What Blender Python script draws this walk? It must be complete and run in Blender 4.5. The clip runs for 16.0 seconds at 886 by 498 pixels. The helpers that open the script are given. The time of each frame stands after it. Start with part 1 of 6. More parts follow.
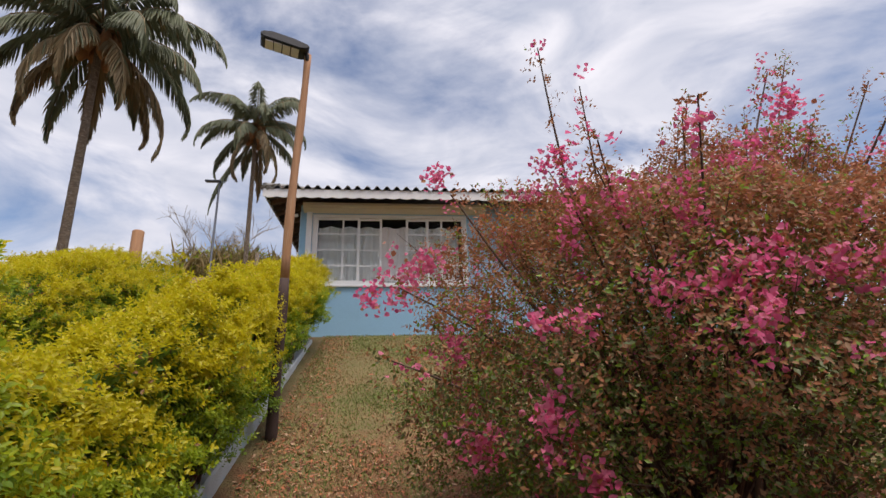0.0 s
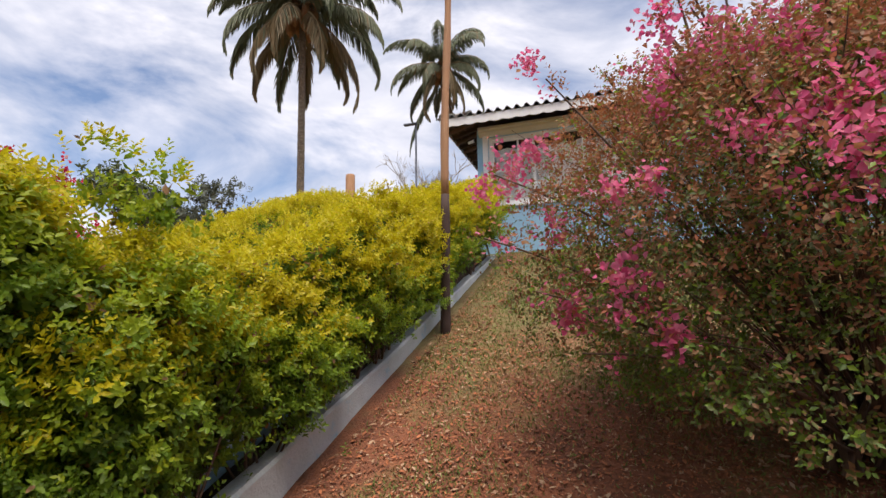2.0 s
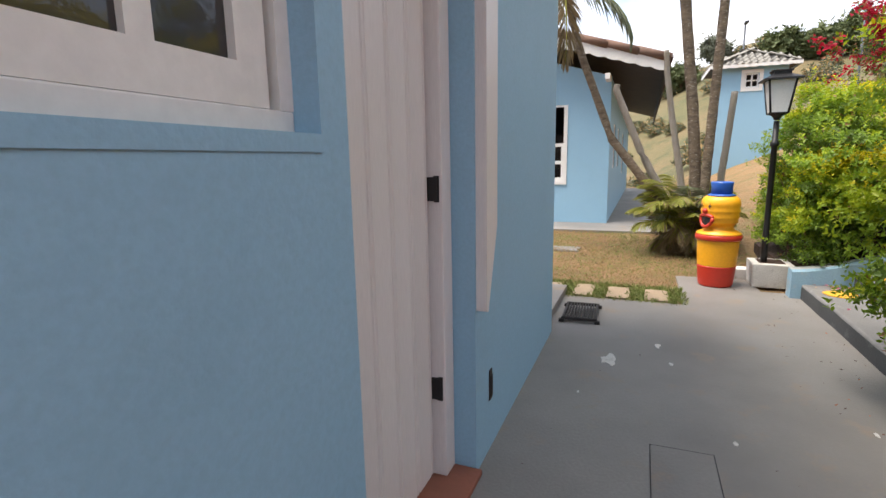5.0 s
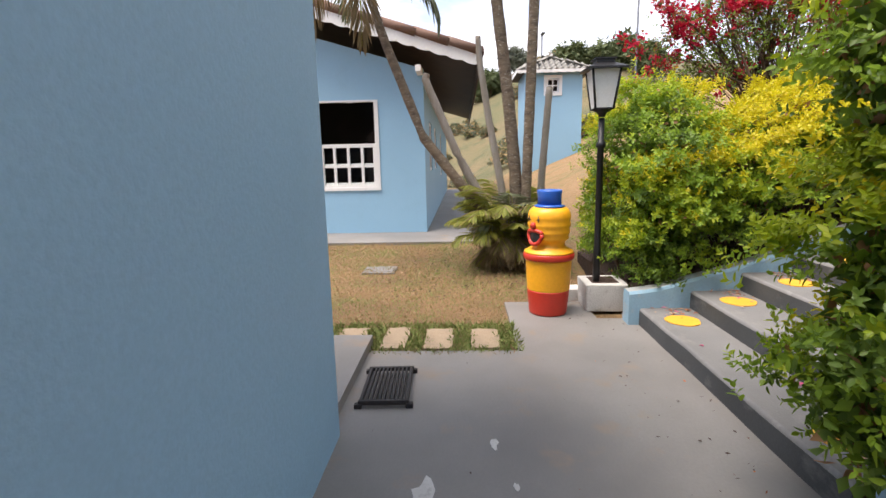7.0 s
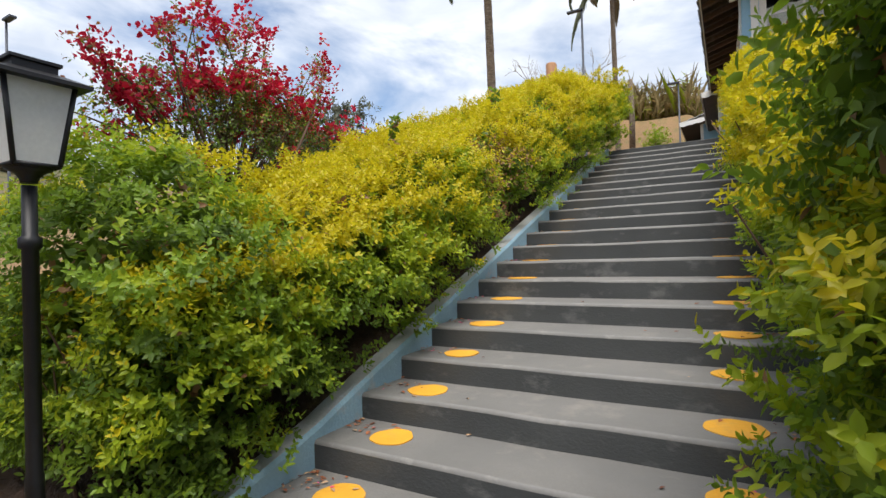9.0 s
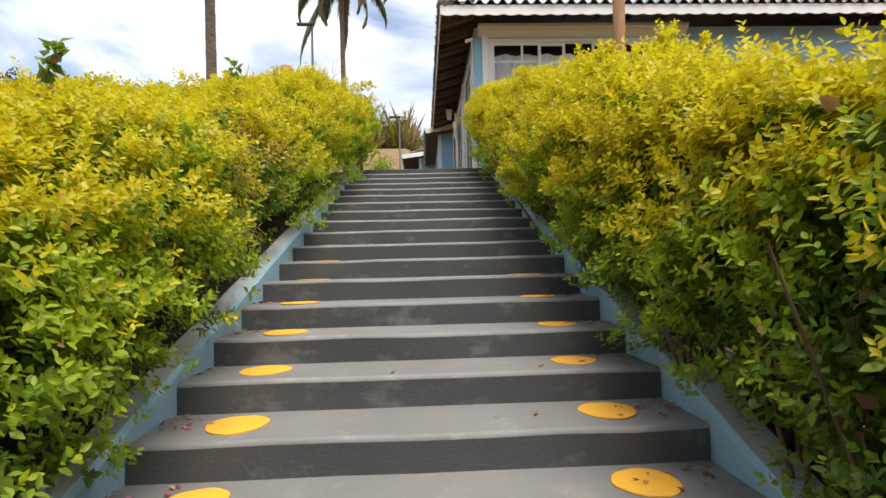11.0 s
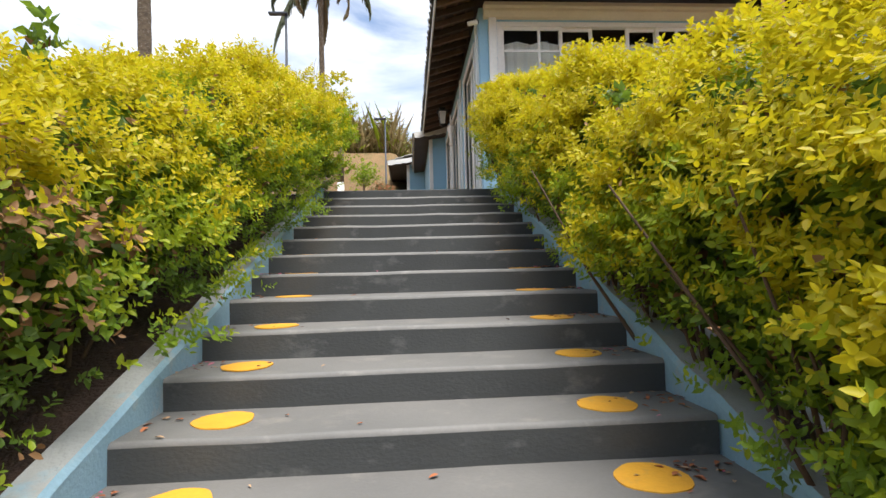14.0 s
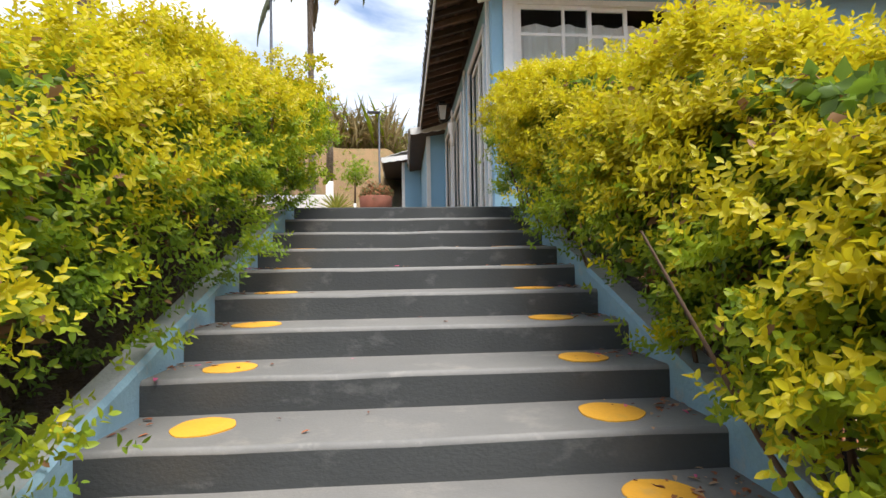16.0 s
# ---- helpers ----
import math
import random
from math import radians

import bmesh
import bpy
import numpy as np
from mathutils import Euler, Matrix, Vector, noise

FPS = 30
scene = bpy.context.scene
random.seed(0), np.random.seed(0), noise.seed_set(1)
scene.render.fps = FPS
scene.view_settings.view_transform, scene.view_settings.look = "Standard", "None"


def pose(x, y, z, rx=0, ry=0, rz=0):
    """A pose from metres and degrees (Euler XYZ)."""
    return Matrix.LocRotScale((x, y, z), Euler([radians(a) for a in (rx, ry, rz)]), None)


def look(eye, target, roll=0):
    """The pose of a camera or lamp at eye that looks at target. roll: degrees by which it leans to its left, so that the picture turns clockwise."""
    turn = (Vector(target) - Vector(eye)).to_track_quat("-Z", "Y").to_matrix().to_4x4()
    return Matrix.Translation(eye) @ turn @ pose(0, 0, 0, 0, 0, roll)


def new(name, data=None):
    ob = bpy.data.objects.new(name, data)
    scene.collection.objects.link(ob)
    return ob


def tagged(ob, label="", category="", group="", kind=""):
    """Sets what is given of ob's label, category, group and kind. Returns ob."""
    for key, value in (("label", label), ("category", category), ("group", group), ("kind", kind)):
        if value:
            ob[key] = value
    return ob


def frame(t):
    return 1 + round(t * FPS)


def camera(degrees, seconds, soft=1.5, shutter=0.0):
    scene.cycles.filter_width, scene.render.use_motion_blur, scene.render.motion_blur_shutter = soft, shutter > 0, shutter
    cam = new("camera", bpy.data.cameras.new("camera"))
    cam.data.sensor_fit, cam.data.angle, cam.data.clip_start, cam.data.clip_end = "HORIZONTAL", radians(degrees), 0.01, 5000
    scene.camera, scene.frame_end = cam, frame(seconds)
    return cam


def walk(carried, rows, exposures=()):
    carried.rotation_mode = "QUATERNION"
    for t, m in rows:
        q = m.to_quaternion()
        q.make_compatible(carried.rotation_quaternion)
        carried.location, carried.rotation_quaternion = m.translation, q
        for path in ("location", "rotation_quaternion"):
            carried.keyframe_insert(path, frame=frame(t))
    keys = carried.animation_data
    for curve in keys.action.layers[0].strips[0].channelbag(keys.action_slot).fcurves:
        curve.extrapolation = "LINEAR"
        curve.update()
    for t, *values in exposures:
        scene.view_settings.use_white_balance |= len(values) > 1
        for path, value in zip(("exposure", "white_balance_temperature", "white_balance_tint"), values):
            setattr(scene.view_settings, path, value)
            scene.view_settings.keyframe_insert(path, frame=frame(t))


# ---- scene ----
SKY_STRENGTH, SUN_EL, SUN_ROT, SUN_POWER = 0.098, 68.0, 150.0, 2.75
LIGHT = [(0, 0.434, 6450, 17), (1.5, 0.593, 6500, 17), (2.5, 0.805, 6550, 17), (3, 0.795, 6500, 12), (3.5, 0.901, 6200, 11), (4, 1.325, 6350, 11), (6.5, 1.603, 6800, 16), (7, 1.497, 6550, 16), (7.5, 1.285, 6800, 16), (8, 1.039, 6800, 14), (8.5, 0.901, 6700, 14), (9, 0.884, 6400, 10), (10, 1.043, 6600, 10), (12.5, 1.119, 6450, 10), (16, 1.263, 6350, 10)]
cam = camera(83.2, 16.0)
PATH = [
    (0, (-0.072, 0.033, 1.993), (0.147, 1.932, 2.581), -1.6),
    (0.5, (-0.007, 0.039, 1.929), (0.22, 1.935, 2.524), -1.7),
    (1, (0.158, 0.034, 1.813), (0.22, 1.954, 2.37), -1.4),
    (1.5, (0.373, -0.031, 1.729), (0.147, 1.903, 2.185), -1.2),
    (2, (0.633, -0.083, 1.656), (0.028, 1.794, 1.986), -1.1),
    (2.5, (0.939, -0.078, 1.558), (-0.225, 1.537, 1.745), -0.5),
    (3, (1.198, -0.166, 1.504), (-0.53, 0.841, 1.544), -0.5),
    (3.5, (1.414, -0.268, 1.491), (-0.568, -0.024, 1.385), -0.7),
    (3.7, (1.435, -0.281, 1.491), (-0.559, -0.311, 1.34), -0.7),
    (4, (1.466, -0.283, 1.491), (-0.489, -0.646, 1.275), -0.8),
    (4.2, (1.469, -0.284, 1.483), (-0.444, -0.811, 1.234), -0.8),
    (6.3, (0.62, -0.25, 1.462), (-1.178, -1.041, 1.082), -1.2),
    (6.5, (0.391, -0.284, 1.476), (-1.463, -0.93, 1.095), -1.1),
    (6.7, (0.144, -0.254, 1.497), (-1.768, -0.711, 1.128), -1.5),
    (7, (-0.271, -0.248, 1.489), (-2.237, -0.33, 1.13), -1.2),
    (7.5, (-0.991, -0.241, 1.479), (-2.901, 0.296, 1.225), -1.1),
    (7.9, (-1.534, -0.223, 1.426), (-3.292, 0.721, 1.308), -0.9),
    (8, (-1.609, -0.217, 1.423), (-3.321, 0.813, 1.335), -0.9),
    (8.3, (-1.943, -0.134, 1.474), (-3.479, 1.146, 1.424), -1.0),
    (8.5, (-2.096, -0.064, 1.481), (-3.506, 1.355, 1.456), -0.8),
    (9, (-2.511, 0.081, 1.476), (-3.505, 1.817, 1.501), -1.7),
    (9.5, (-2.868, 0.35, 1.48), (-3.43, 2.269, 1.52), -1.3),
    (10, (-3.083, 0.655, 1.537), (-3.301, 2.643, 1.591), -1.4),
    (10.2, (-3.154, 0.74, 1.542), (-3.266, 2.736, 1.603), -1.4),
    (12.3, (-3.371, 2.488, 1.891), (-3.232, 4.481, 1.984), -1.5),
    (12.5, (-3.369, 2.614, 1.945), (-3.233, 4.607, 2.037), -1.5),
    (13, (-3.357, 2.932, 2.062), (-3.218, 4.925, 2.151), -1.4),
    (13.5, (-3.375, 3.24, 2.192), (-3.24, 5.234, 2.279), -1.5),
    (14, (-3.368, 3.538, 2.322), (-3.235, 5.532, 2.409), -1.5),
    (14.5, (-3.36, 3.892, 2.441), (-3.224, 5.885, 2.527), -1.4),
    (15, (-3.369, 4.24, 2.541), (-3.232, 6.233, 2.627), -1.3),
    (15.5, (-3.344, 4.592, 2.644), (-3.2, 6.585, 2.719), -1.1),
    (16, (-3.361, 4.947, 2.808), (-3.206, 6.94, 2.869), -0.9),
]
walk(cam, [(t, look(eye, target, roll)) for t, eye, target, roll in PATH], LIGHT)

# ---------------------------------------------------------------- light
def build_world():
    w = bpy.data.worlds.new("sky")
    scene.world = w
    w.use_nodes = True
    n, l = w.node_tree.nodes, w.node_tree.links
    n.clear()
    out = n.new("ShaderNodeOutputWorld")
    bg = n.new("ShaderNodeBackground")
    bg.inputs["Strength"].default_value = SKY_STRENGTH
    sky = n.new("ShaderNodeTexSky")
    sky.sky_type = "NISHITA"
    sky.sun_disc = False
    sky.sun_elevation, sky.sun_rotation = radians(SUN_EL), radians(SUN_ROT)
    sky.air_density, sky.dust_density, sky.ozone_density = 1.0, 1.0, 1.5
    tc = n.new("ShaderNodeTexCoord")
    mp = n.new("ShaderNodeMapping")
    mp.inputs["Scale"].default_value = (1.0, 1.25, 2.6)
    mp.inputs["Rotation"].default_value = (0, radians(18), radians(25))
    l.new(tc.outputs["Generated"], mp.inputs["Vector"])
    big = n.new("ShaderNodeTexNoise")
    big.inputs["Scale"].default_value, big.inputs["Detail"].default_value = 2.1, 9
    big.inputs["Roughness"].default_value, big.inputs["Distortion"].default_value = 0.56, 0.45
    l.new(mp.outputs[0], big.inputs["Vector"])
    cover = n.new("ShaderNodeValToRGB")
    cover.color_ramp.elements[0].position, cover.color_ramp.elements[1].position = 0.33, 0.54
    l.new(big.outputs["Fac"], cover.inputs["Fac"])
    tone = n.new("ShaderNodeTexNoise")
    tone.inputs["Scale"].default_value, tone.inputs["Detail"].default_value = 3.4, 8
    tone.inputs["Distortion"].default_value = 0.7
    l.new(mp.outputs[0], tone.inputs["Vector"])
    ramp = n.new("ShaderNodeValToRGB")
    e = ramp.color_ramp.elements
    e[0].position, e[0].color = 0.35, (4.2, 4.6, 5.3, 1)
    e[1].position, e[1].color = 0.66, (6.9, 7.0, 7.2, 1)
    l.new(tone.outputs["Fac"], ramp.inputs["Fac"])
    mix = n.new("ShaderNodeMix")
    mix.data_type = "RGBA"
    l.new(cover.outputs["Color"], mix.inputs["Factor"])
    l.new(sky.outputs["Color"], mix.inputs["A"])
    l.new(ramp.outputs["Color"], mix.inputs["B"])
    l.new(mix.outputs["Result"], bg.inputs["Color"])
    l.new(bg.outputs[0], out.inputs["Surface"])


build_world()
sun_data = bpy.data.lights.new("sun", "SUN")
sun_data.energy, sun_data.angle, sun_data.color = SUN_POWER, radians(38), (1.0, 0.94, 0.85)
sun = new("sun", sun_data)
sun_way = Vector((math.sin(radians(SUN_ROT)) * math.cos(radians(SUN_EL)), math.cos(radians(SUN_ROT)) * math.cos(radians(SUN_EL)), math.sin(radians(SUN_EL))))
sun.matrix_world = look(sun_way * 60, (0, 0, 0))


# ---------------------------------------------------------------- materials
def base_mat(name, rough=0.7, metal=0.0):
    m = bpy.data.materials.new(name)
    m.use_nodes = True
    b = m.node_tree.nodes["Principled BSDF"]
    b.inputs["Roughness"].default_value, b.inputs["Metallic"].default_value = rough, metal
    return m, m.node_tree.nodes, m.node_tree.links, b


def mixed(n, l, fac, a, b):
    mx = n.new("ShaderNodeMix")
    mx.data_type = "RGBA"
    for key, v in (("Factor", fac), ("A", a), ("B", b)):
        if hasattr(v, "links"):
            l.new(v, mx.inputs[key])
        else:
            mx.inputs[key].default_value = v if key == "Factor" else (*v, 1)
    return mx.outputs["Result"]


def noise_fac(n, l, vec, scale, detail=4, lo=0.35, hi=0.65, stretch=None, rough=0.55):
    if stretch:
        mp = n.new("ShaderNodeMapping")
        mp.inputs["Scale"].default_value = stretch
        l.new(vec, mp.inputs["Vector"])
        vec = mp.outputs[0]
    t = n.new("ShaderNodeTexNoise")
    t.inputs["Scale"].default_value, t.inputs["Detail"].default_value, t.inputs["Roughness"].default_value = scale, detail, rough
    l.new(vec, t.inputs["Vector"])
    r = n.new("ShaderNodeMapRange")
    r.inputs["From Min"].default_value, r.inputs["From Max"].default_value = lo, hi
    l.new(t.outputs["Fac"], r.inputs["Value"])
    return r.outputs["Result"]


def bump(n, l, b, height, strength=0.3, dist=0.01):
    bp = n.new("ShaderNodeBump")
    bp.inputs["Strength"].default_value, bp.inputs["Distance"].default_value = strength, dist
    l.new(height, bp.inputs["Height"])
    l.new(bp.outputs["Normal"], b.inputs["Normal"])


def surface(name, c1, c2, c3=None, big=1.5, fine=40.0, rough=0.75, bumps=0.3, dist=0.004, metal=0.0, stretch=None, stain=0.35):
    """A weathered surface: two colours mixed at a large and a fine scale, a third one as stains, with fine relief."""
    m, n, l, b = base_mat(name, rough, metal)
    tc = n.new("ShaderNodeTexCoord").outputs["Object"]
    f1 = noise_fac(n, l, tc, big, 5, 0.35, 0.65, stretch)
    f2 = noise_fac(n, l, tc, fine, 4, 0.3, 0.7, stretch)
    col = mixed(n, l, f1, c1, c2)
    half = n.new("ShaderNodeMath")
    half.operation = "MULTIPLY"
    half.inputs[1].default_value = 0.35
    l.new(f2, half.inputs[0])
    col = mixed(n, l, half.outputs[0], col, tuple(v * 0.72 for v in c1))
    if c3:
        f3 = noise_fac(n, l, tc, big * 2.7, 7, 0.56, 0.72, stretch, 0.65)
        sc = n.new("ShaderNodeMath")
        sc.operation = "MULTIPLY"
        sc.inputs[1].default_value = stain
        l.new(f3, sc.inputs[0])
        col = mixed(n, l, sc.outputs[0], col, c3)
    l.new(col, b.inputs["Base Color"])
    bump(n, l, b, f2, bumps, dist)
    return m


def plain(name, c, rough=0.5, metal=0.0, vary=0.12, scale=12.0):
    return surface(name, c, tuple(v * (1 - vary) for v in c), None, scale, scale * 9, rough, 0.12, 0.002, metal)


def leaf_mat(name, c1, c2, rough=0.42, glow=0.3):
    """Leaves: each its own tone, with light passing through."""
    m, n, l, b = base_mat(name, rough)
    g = n.new("ShaderNodeNewGeometry")
    col = mixed(n, l, g.outputs["Random Per Island"], c1, c2)
    tc = n.new("ShaderNodeTexCoord").outputs["Object"]
    f = noise_fac(n, l, tc, 2.2, 3, 0.3, 0.7)
    sc = n.new("ShaderNodeMath")
    sc.operation = "MULTIPLY"
    sc.inputs[1].default_value = 0.45
    l.new(f, sc.inputs[0])
    col = mixed(n, l, sc.outputs[0], col, tuple(0.5 * (u + v) * 0.7 for u, v in zip(c1, c2)))
    l.new(col, b.inputs["Base Color"])
    b.inputs["Specular IOR Level"].default_value = 0.35
    tr = n.new("ShaderNodeBsdfTranslucent")
    l.new(col, tr.inputs["Color"])
    ms = n.new("ShaderNodeMixShader")
    ms.inputs[0].default_value = glow
    l.new(b.outputs[0], ms.inputs[1])
    l.new(tr.outputs[0], ms.inputs[2])
    l.new(ms.outputs[0], n["Material Output"].inputs["Surface"])
    return m


def random_mat(name, c1, c2, rough=0.8):
    """Loose pieces: each its own tone between two colours."""
    m, n, l, b = base_mat(name, rough)
    g = n.new("ShaderNodeNewGeometry")
    l.new(mixed(n, l, g.outputs["Random Per Island"], c1, c2), b.inputs["Base Color"])
    return m


def glass_mat(name, tint=(0.9, 0.95, 0.95)):
    m, n, l, b = base_mat(name, 0.02)
    b.inputs["Base Color"].default_value = (*tint, 1)
    b.inputs["Transmission Weight"].default_value = 1.0
    b.inputs["IOR"].default_value = 1.1
    b.inputs["Specular IOR Level"].default_value = 1.0
    return m


M = {}
M["blue"] = surface("blue_paint", (0.275, 0.475, 0.625), (0.258, 0.452, 0.6), (0.22, 0.385, 0.5), 0.7, 60, 0.62, 0.22, 0.003, stain=0.35)
M["blue_kerb"] = surface("worn_blue_kerb", (0.28, 0.45, 0.565), (0.25, 0.4, 0.5), (0.4, 0.41, 0.4), 2.0, 50, 0.8, 0.4, 0.005, stain=0.9)
M["kerb_grey"] = surface("worn_kerb", (0.58, 0.62, 0.62), (0.47, 0.49, 0.47), (0.3, 0.47, 0.57), 2.2, 45, 0.88, 0.5, 0.006, stain=0.95)
M["kerb_top"] = surface("bare_kerb_top", (0.42, 0.43, 0.42), (0.34, 0.36, 0.36), (0.27, 0.43, 0.53), 1.6, 45, 0.9, 0.5, 0.006, stain=0.9)
M["white"] = plain("white_paint", (0.78, 0.77, 0.74), 0.45, 0, 0.06, 3)
M["door"] = surface("white_lacquered_wood", (0.72, 0.69, 0.68), (0.69, 0.66, 0.65), None, 1.2, 30, 0.4, 0.1, 0.002, stretch=(6, 6, 0.5))
M["cream"] = plain("cream_paint", (0.66, 0.6, 0.5), 0.6, 0, 0.08, 4)
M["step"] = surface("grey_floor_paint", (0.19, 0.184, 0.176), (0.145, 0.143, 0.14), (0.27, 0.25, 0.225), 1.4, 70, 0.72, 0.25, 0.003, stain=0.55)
# riser paint darker than the treads, mostly their shade put into the colour
M["riser"] = surface("shaded_riser_paint", (0.07, 0.074, 0.076), (0.05, 0.053, 0.055), (0.16, 0.16, 0.158), 1.7, 60, 0.78, 0.3, 0.003, stretch=(0.8, 1, 1.3), stain=0.75)
M["walkway"] = surface("grey_walkway_paint", (0.24, 0.226, 0.21), (0.175, 0.164, 0.152), (0.25, 0.19, 0.14), 0.9, 55, 0.6, 0.3, 0.003, stain=0.9)
M["nosing"] = surface("worn_step_edge", (0.21, 0.205, 0.2), (0.165, 0.163, 0.16), (0.28, 0.27, 0.255), 3, 50, 0.75, 0.3, 0.003, stain=0.7)
M["dot"] = surface("yellow_floor_paint", (0.78, 0.4, 0.035), (0.7, 0.34, 0.03), (0.45, 0.3, 0.12), 4, 60, 0.6, 0.3, 0.002, stain=0.5)
M["concrete"] = surface("bare_concrete", (0.66, 0.64, 0.6), (0.55, 0.53, 0.5), (0.3, 0.28, 0.26), 5, 60, 0.9, 0.6, 0.006, stain=0.7)
M["tile"] = surface("weathered_roof_tile", (0.3, 0.29, 0.26), (0.2, 0.19, 0.17), (0.42, 0.42, 0.4), 2.5, 30, 0.9, 0.5, 0.008, stain=0.6)
M["tile_brown"] = surface("brown_roof_tile", (0.19, 0.11, 0.08), (0.13, 0.08, 0.06), (0.27, 0.24, 0.21), 2.0, 30, 0.9, 0.5, 0.008, stain=0.5)
# very dark wood, also carrying the shade under the eaves in its colour
M["rafter"] = surface("dark_wood_and_shade", (0.075, 0.045, 0.03), (0.05, 0.03, 0.022), None, 2, 40, 0.7, 0.3, 0.004)
M["pole"] = surface("weathered_pole_wood", (0.44, 0.23, 0.11), (0.32, 0.16, 0.075), (0.5, 0.34, 0.2), 3, 30, 0.75, 0.6, 0.006, stretch=(5, 5, 0.35), stain=0.6)
M["pole_low"] = surface("creosoted_pole_wood", (0.06, 0.032, 0.022), (0.045, 0.024, 0.018), None, 3, 30, 0.8, 0.5, 0.006, stretch=(5, 5, 0.35))
M["black"] = plain("black_metal", (0.018, 0.018, 0.02), 0.45, 0.3, 0.2, 20)
M["iron"] = surface("rusty_cast_iron", (0.05, 0.045, 0.043), (0.035, 0.033, 0.033), (0.1, 0.06, 0.04), 8, 80, 0.75, 0.5, 0.003, 0.4, stain=0.5)
M["grey_metal"] = plain("grey_metal", (0.06, 0.068, 0.085), 0.5, 0.3, 0.15, 10)
M["frosted"] = plain("frosted_glass", (0.72, 0.72, 0.7), 0.3, 0, 0.08, 6)
M["glass"] = glass_mat("window_glass")
M["dark_glass"] = plain("dark_window_glass", (0.05, 0.05, 0.05), 0.05, 0, 0.3, 2)
# dimness of the rooms put into a near-black plaster colour
M["room"] = plain("darkened_room_plaster", (0.09, 0.075, 0.065), 0.8, 0, 0.2, 1)
M["curtain"] = plain("white_curtain_cloth", (0.78, 0.75, 0.72), 0.9, 0, 0.1, 5)
M["yellow"] = plain("yellow_gloss_plastic", (0.9, 0.41, 0.014), 0.4, 0, 0.07, 4)
M["red"] = plain("red_gloss_plastic", (0.56, 0.035, 0.015), 0.42, 0, 0.1, 4)
M["bluep"] = plain("blue_gloss_plastic", (0.02, 0.1, 0.42), 0.35, 0, 0.1, 4)
M["mouth"] = plain("black_paint", (0.012, 0.01, 0.01), 0.5)
M["stone"] = surface("sandy_paving_stone", (0.36, 0.27, 0.175), (0.3, 0.22, 0.145), (0.2, 0.16, 0.11), 4, 45, 0.92, 0.6, 0.006, stain=0.7)
M["bark"] = surface("palm_bark", (0.25, 0.19, 0.13), (0.11, 0.08, 0.055), (0.56, 0.51, 0.43), 9, 50, 0.92, 1.0, 0.015, stretch=(1, 1, 2.2), stain=1.0)
M["bark_pale"] = surface("pale_dead_palm_bark", (0.36, 0.32, 0.27), (0.28, 0.24, 0.19), (0.45, 0.42, 0.37), 5, 40, 0.92, 0.8, 0.01, stretch=(3, 3, 0.6), stain=0.7)
M["twig"] = surface("brown_twig", (0.14, 0.085, 0.055), (0.1, 0.06, 0.04), None, 6, 60, 0.85, 0.4, 0.003)
M["soil"] = surface("dark_bed_soil", (0.07, 0.04, 0.028), (0.05, 0.03, 0.022), (0.14, 0.08, 0.05), 5, 50, 0.95, 0.9, 0.02, stain=0.6)
M["terracotta"] = surface("terracotta", (0.28, 0.1, 0.06), (0.22, 0.08, 0.05), None, 4, 40, 0.8, 0.3, 0.003)
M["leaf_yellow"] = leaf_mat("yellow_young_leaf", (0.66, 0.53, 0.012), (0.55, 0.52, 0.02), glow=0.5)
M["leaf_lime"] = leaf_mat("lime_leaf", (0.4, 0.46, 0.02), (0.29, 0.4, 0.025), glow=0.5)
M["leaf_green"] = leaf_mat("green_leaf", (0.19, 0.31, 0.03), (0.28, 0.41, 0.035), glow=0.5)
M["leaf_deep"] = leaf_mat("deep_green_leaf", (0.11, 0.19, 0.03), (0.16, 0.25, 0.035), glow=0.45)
M["leaf_brown"] = leaf_mat("brown_dry_leaf", (0.36, 0.2, 0.09), (0.24, 0.13, 0.06), 0.6, 0.3)
M["leaf_rust"] = leaf_mat("rusty_bract", (0.5, 0.17, 0.09), (0.4, 0.2, 0.07), 0.6, 0.35)
# olive toned down to carry the shade low in the big bush
M["leaf_olive"] = leaf_mat("olive_leaf", (0.17, 0.19, 0.05), (0.09, 0.12, 0.038), 0.5, 0.25)
M["pink"] = leaf_mat("pink_bract", (0.85, 0.11, 0.31), (0.8, 0.27, 0.37), 0.55, 0.5)
M["redbract"] = leaf_mat("red_bract", (0.68, 0.02, 0.05), (0.5, 0.015, 0.06), 0.55, 0.35)
M["frond"] = leaf_mat("palm_frond_green", (0.15, 0.18, 0.1), (0.22, 0.24, 0.14), 0.5, 0.25)
M["frond_dry"] = leaf_mat("palm_frond_dry", (0.34, 0.25, 0.13), (0.22, 0.17, 0.09), 0.6, 0.15)
M["frond_bright"] = leaf_mat("young_frond_green", (0.4, 0.38, 0.07), (0.2, 0.25, 0.045), 0.5, 0.35)
M["fruit"] = surface("orange_palm_fruit", (0.4, 0.2, 0.08), (0.3, 0.14, 0.06), None, 8, 60, 0.8, 0.8, 0.02)
M["litter"] = random_mat("dry_leaf_litter", (0.47, 0.16, 0.062), (0.09, 0.032, 0.018))
M["litter_pale"] = random_mat("pale_leaf_litter", (0.5, 0.33, 0.2), (0.34, 0.2, 0.11))
M["grass_dry"] = random_mat("dry_grass", (0.36, 0.23, 0.095), (0.26, 0.18, 0.075))
M["grass_green"] = random_mat("green_grass", (0.14, 0.2, 0.04), (0.24, 0.25, 0.07))
M["corn"] = leaf_mat("dry_corn", (0.5, 0.38, 0.18), (0.3, 0.26, 0.1), 0.7, 0.2)
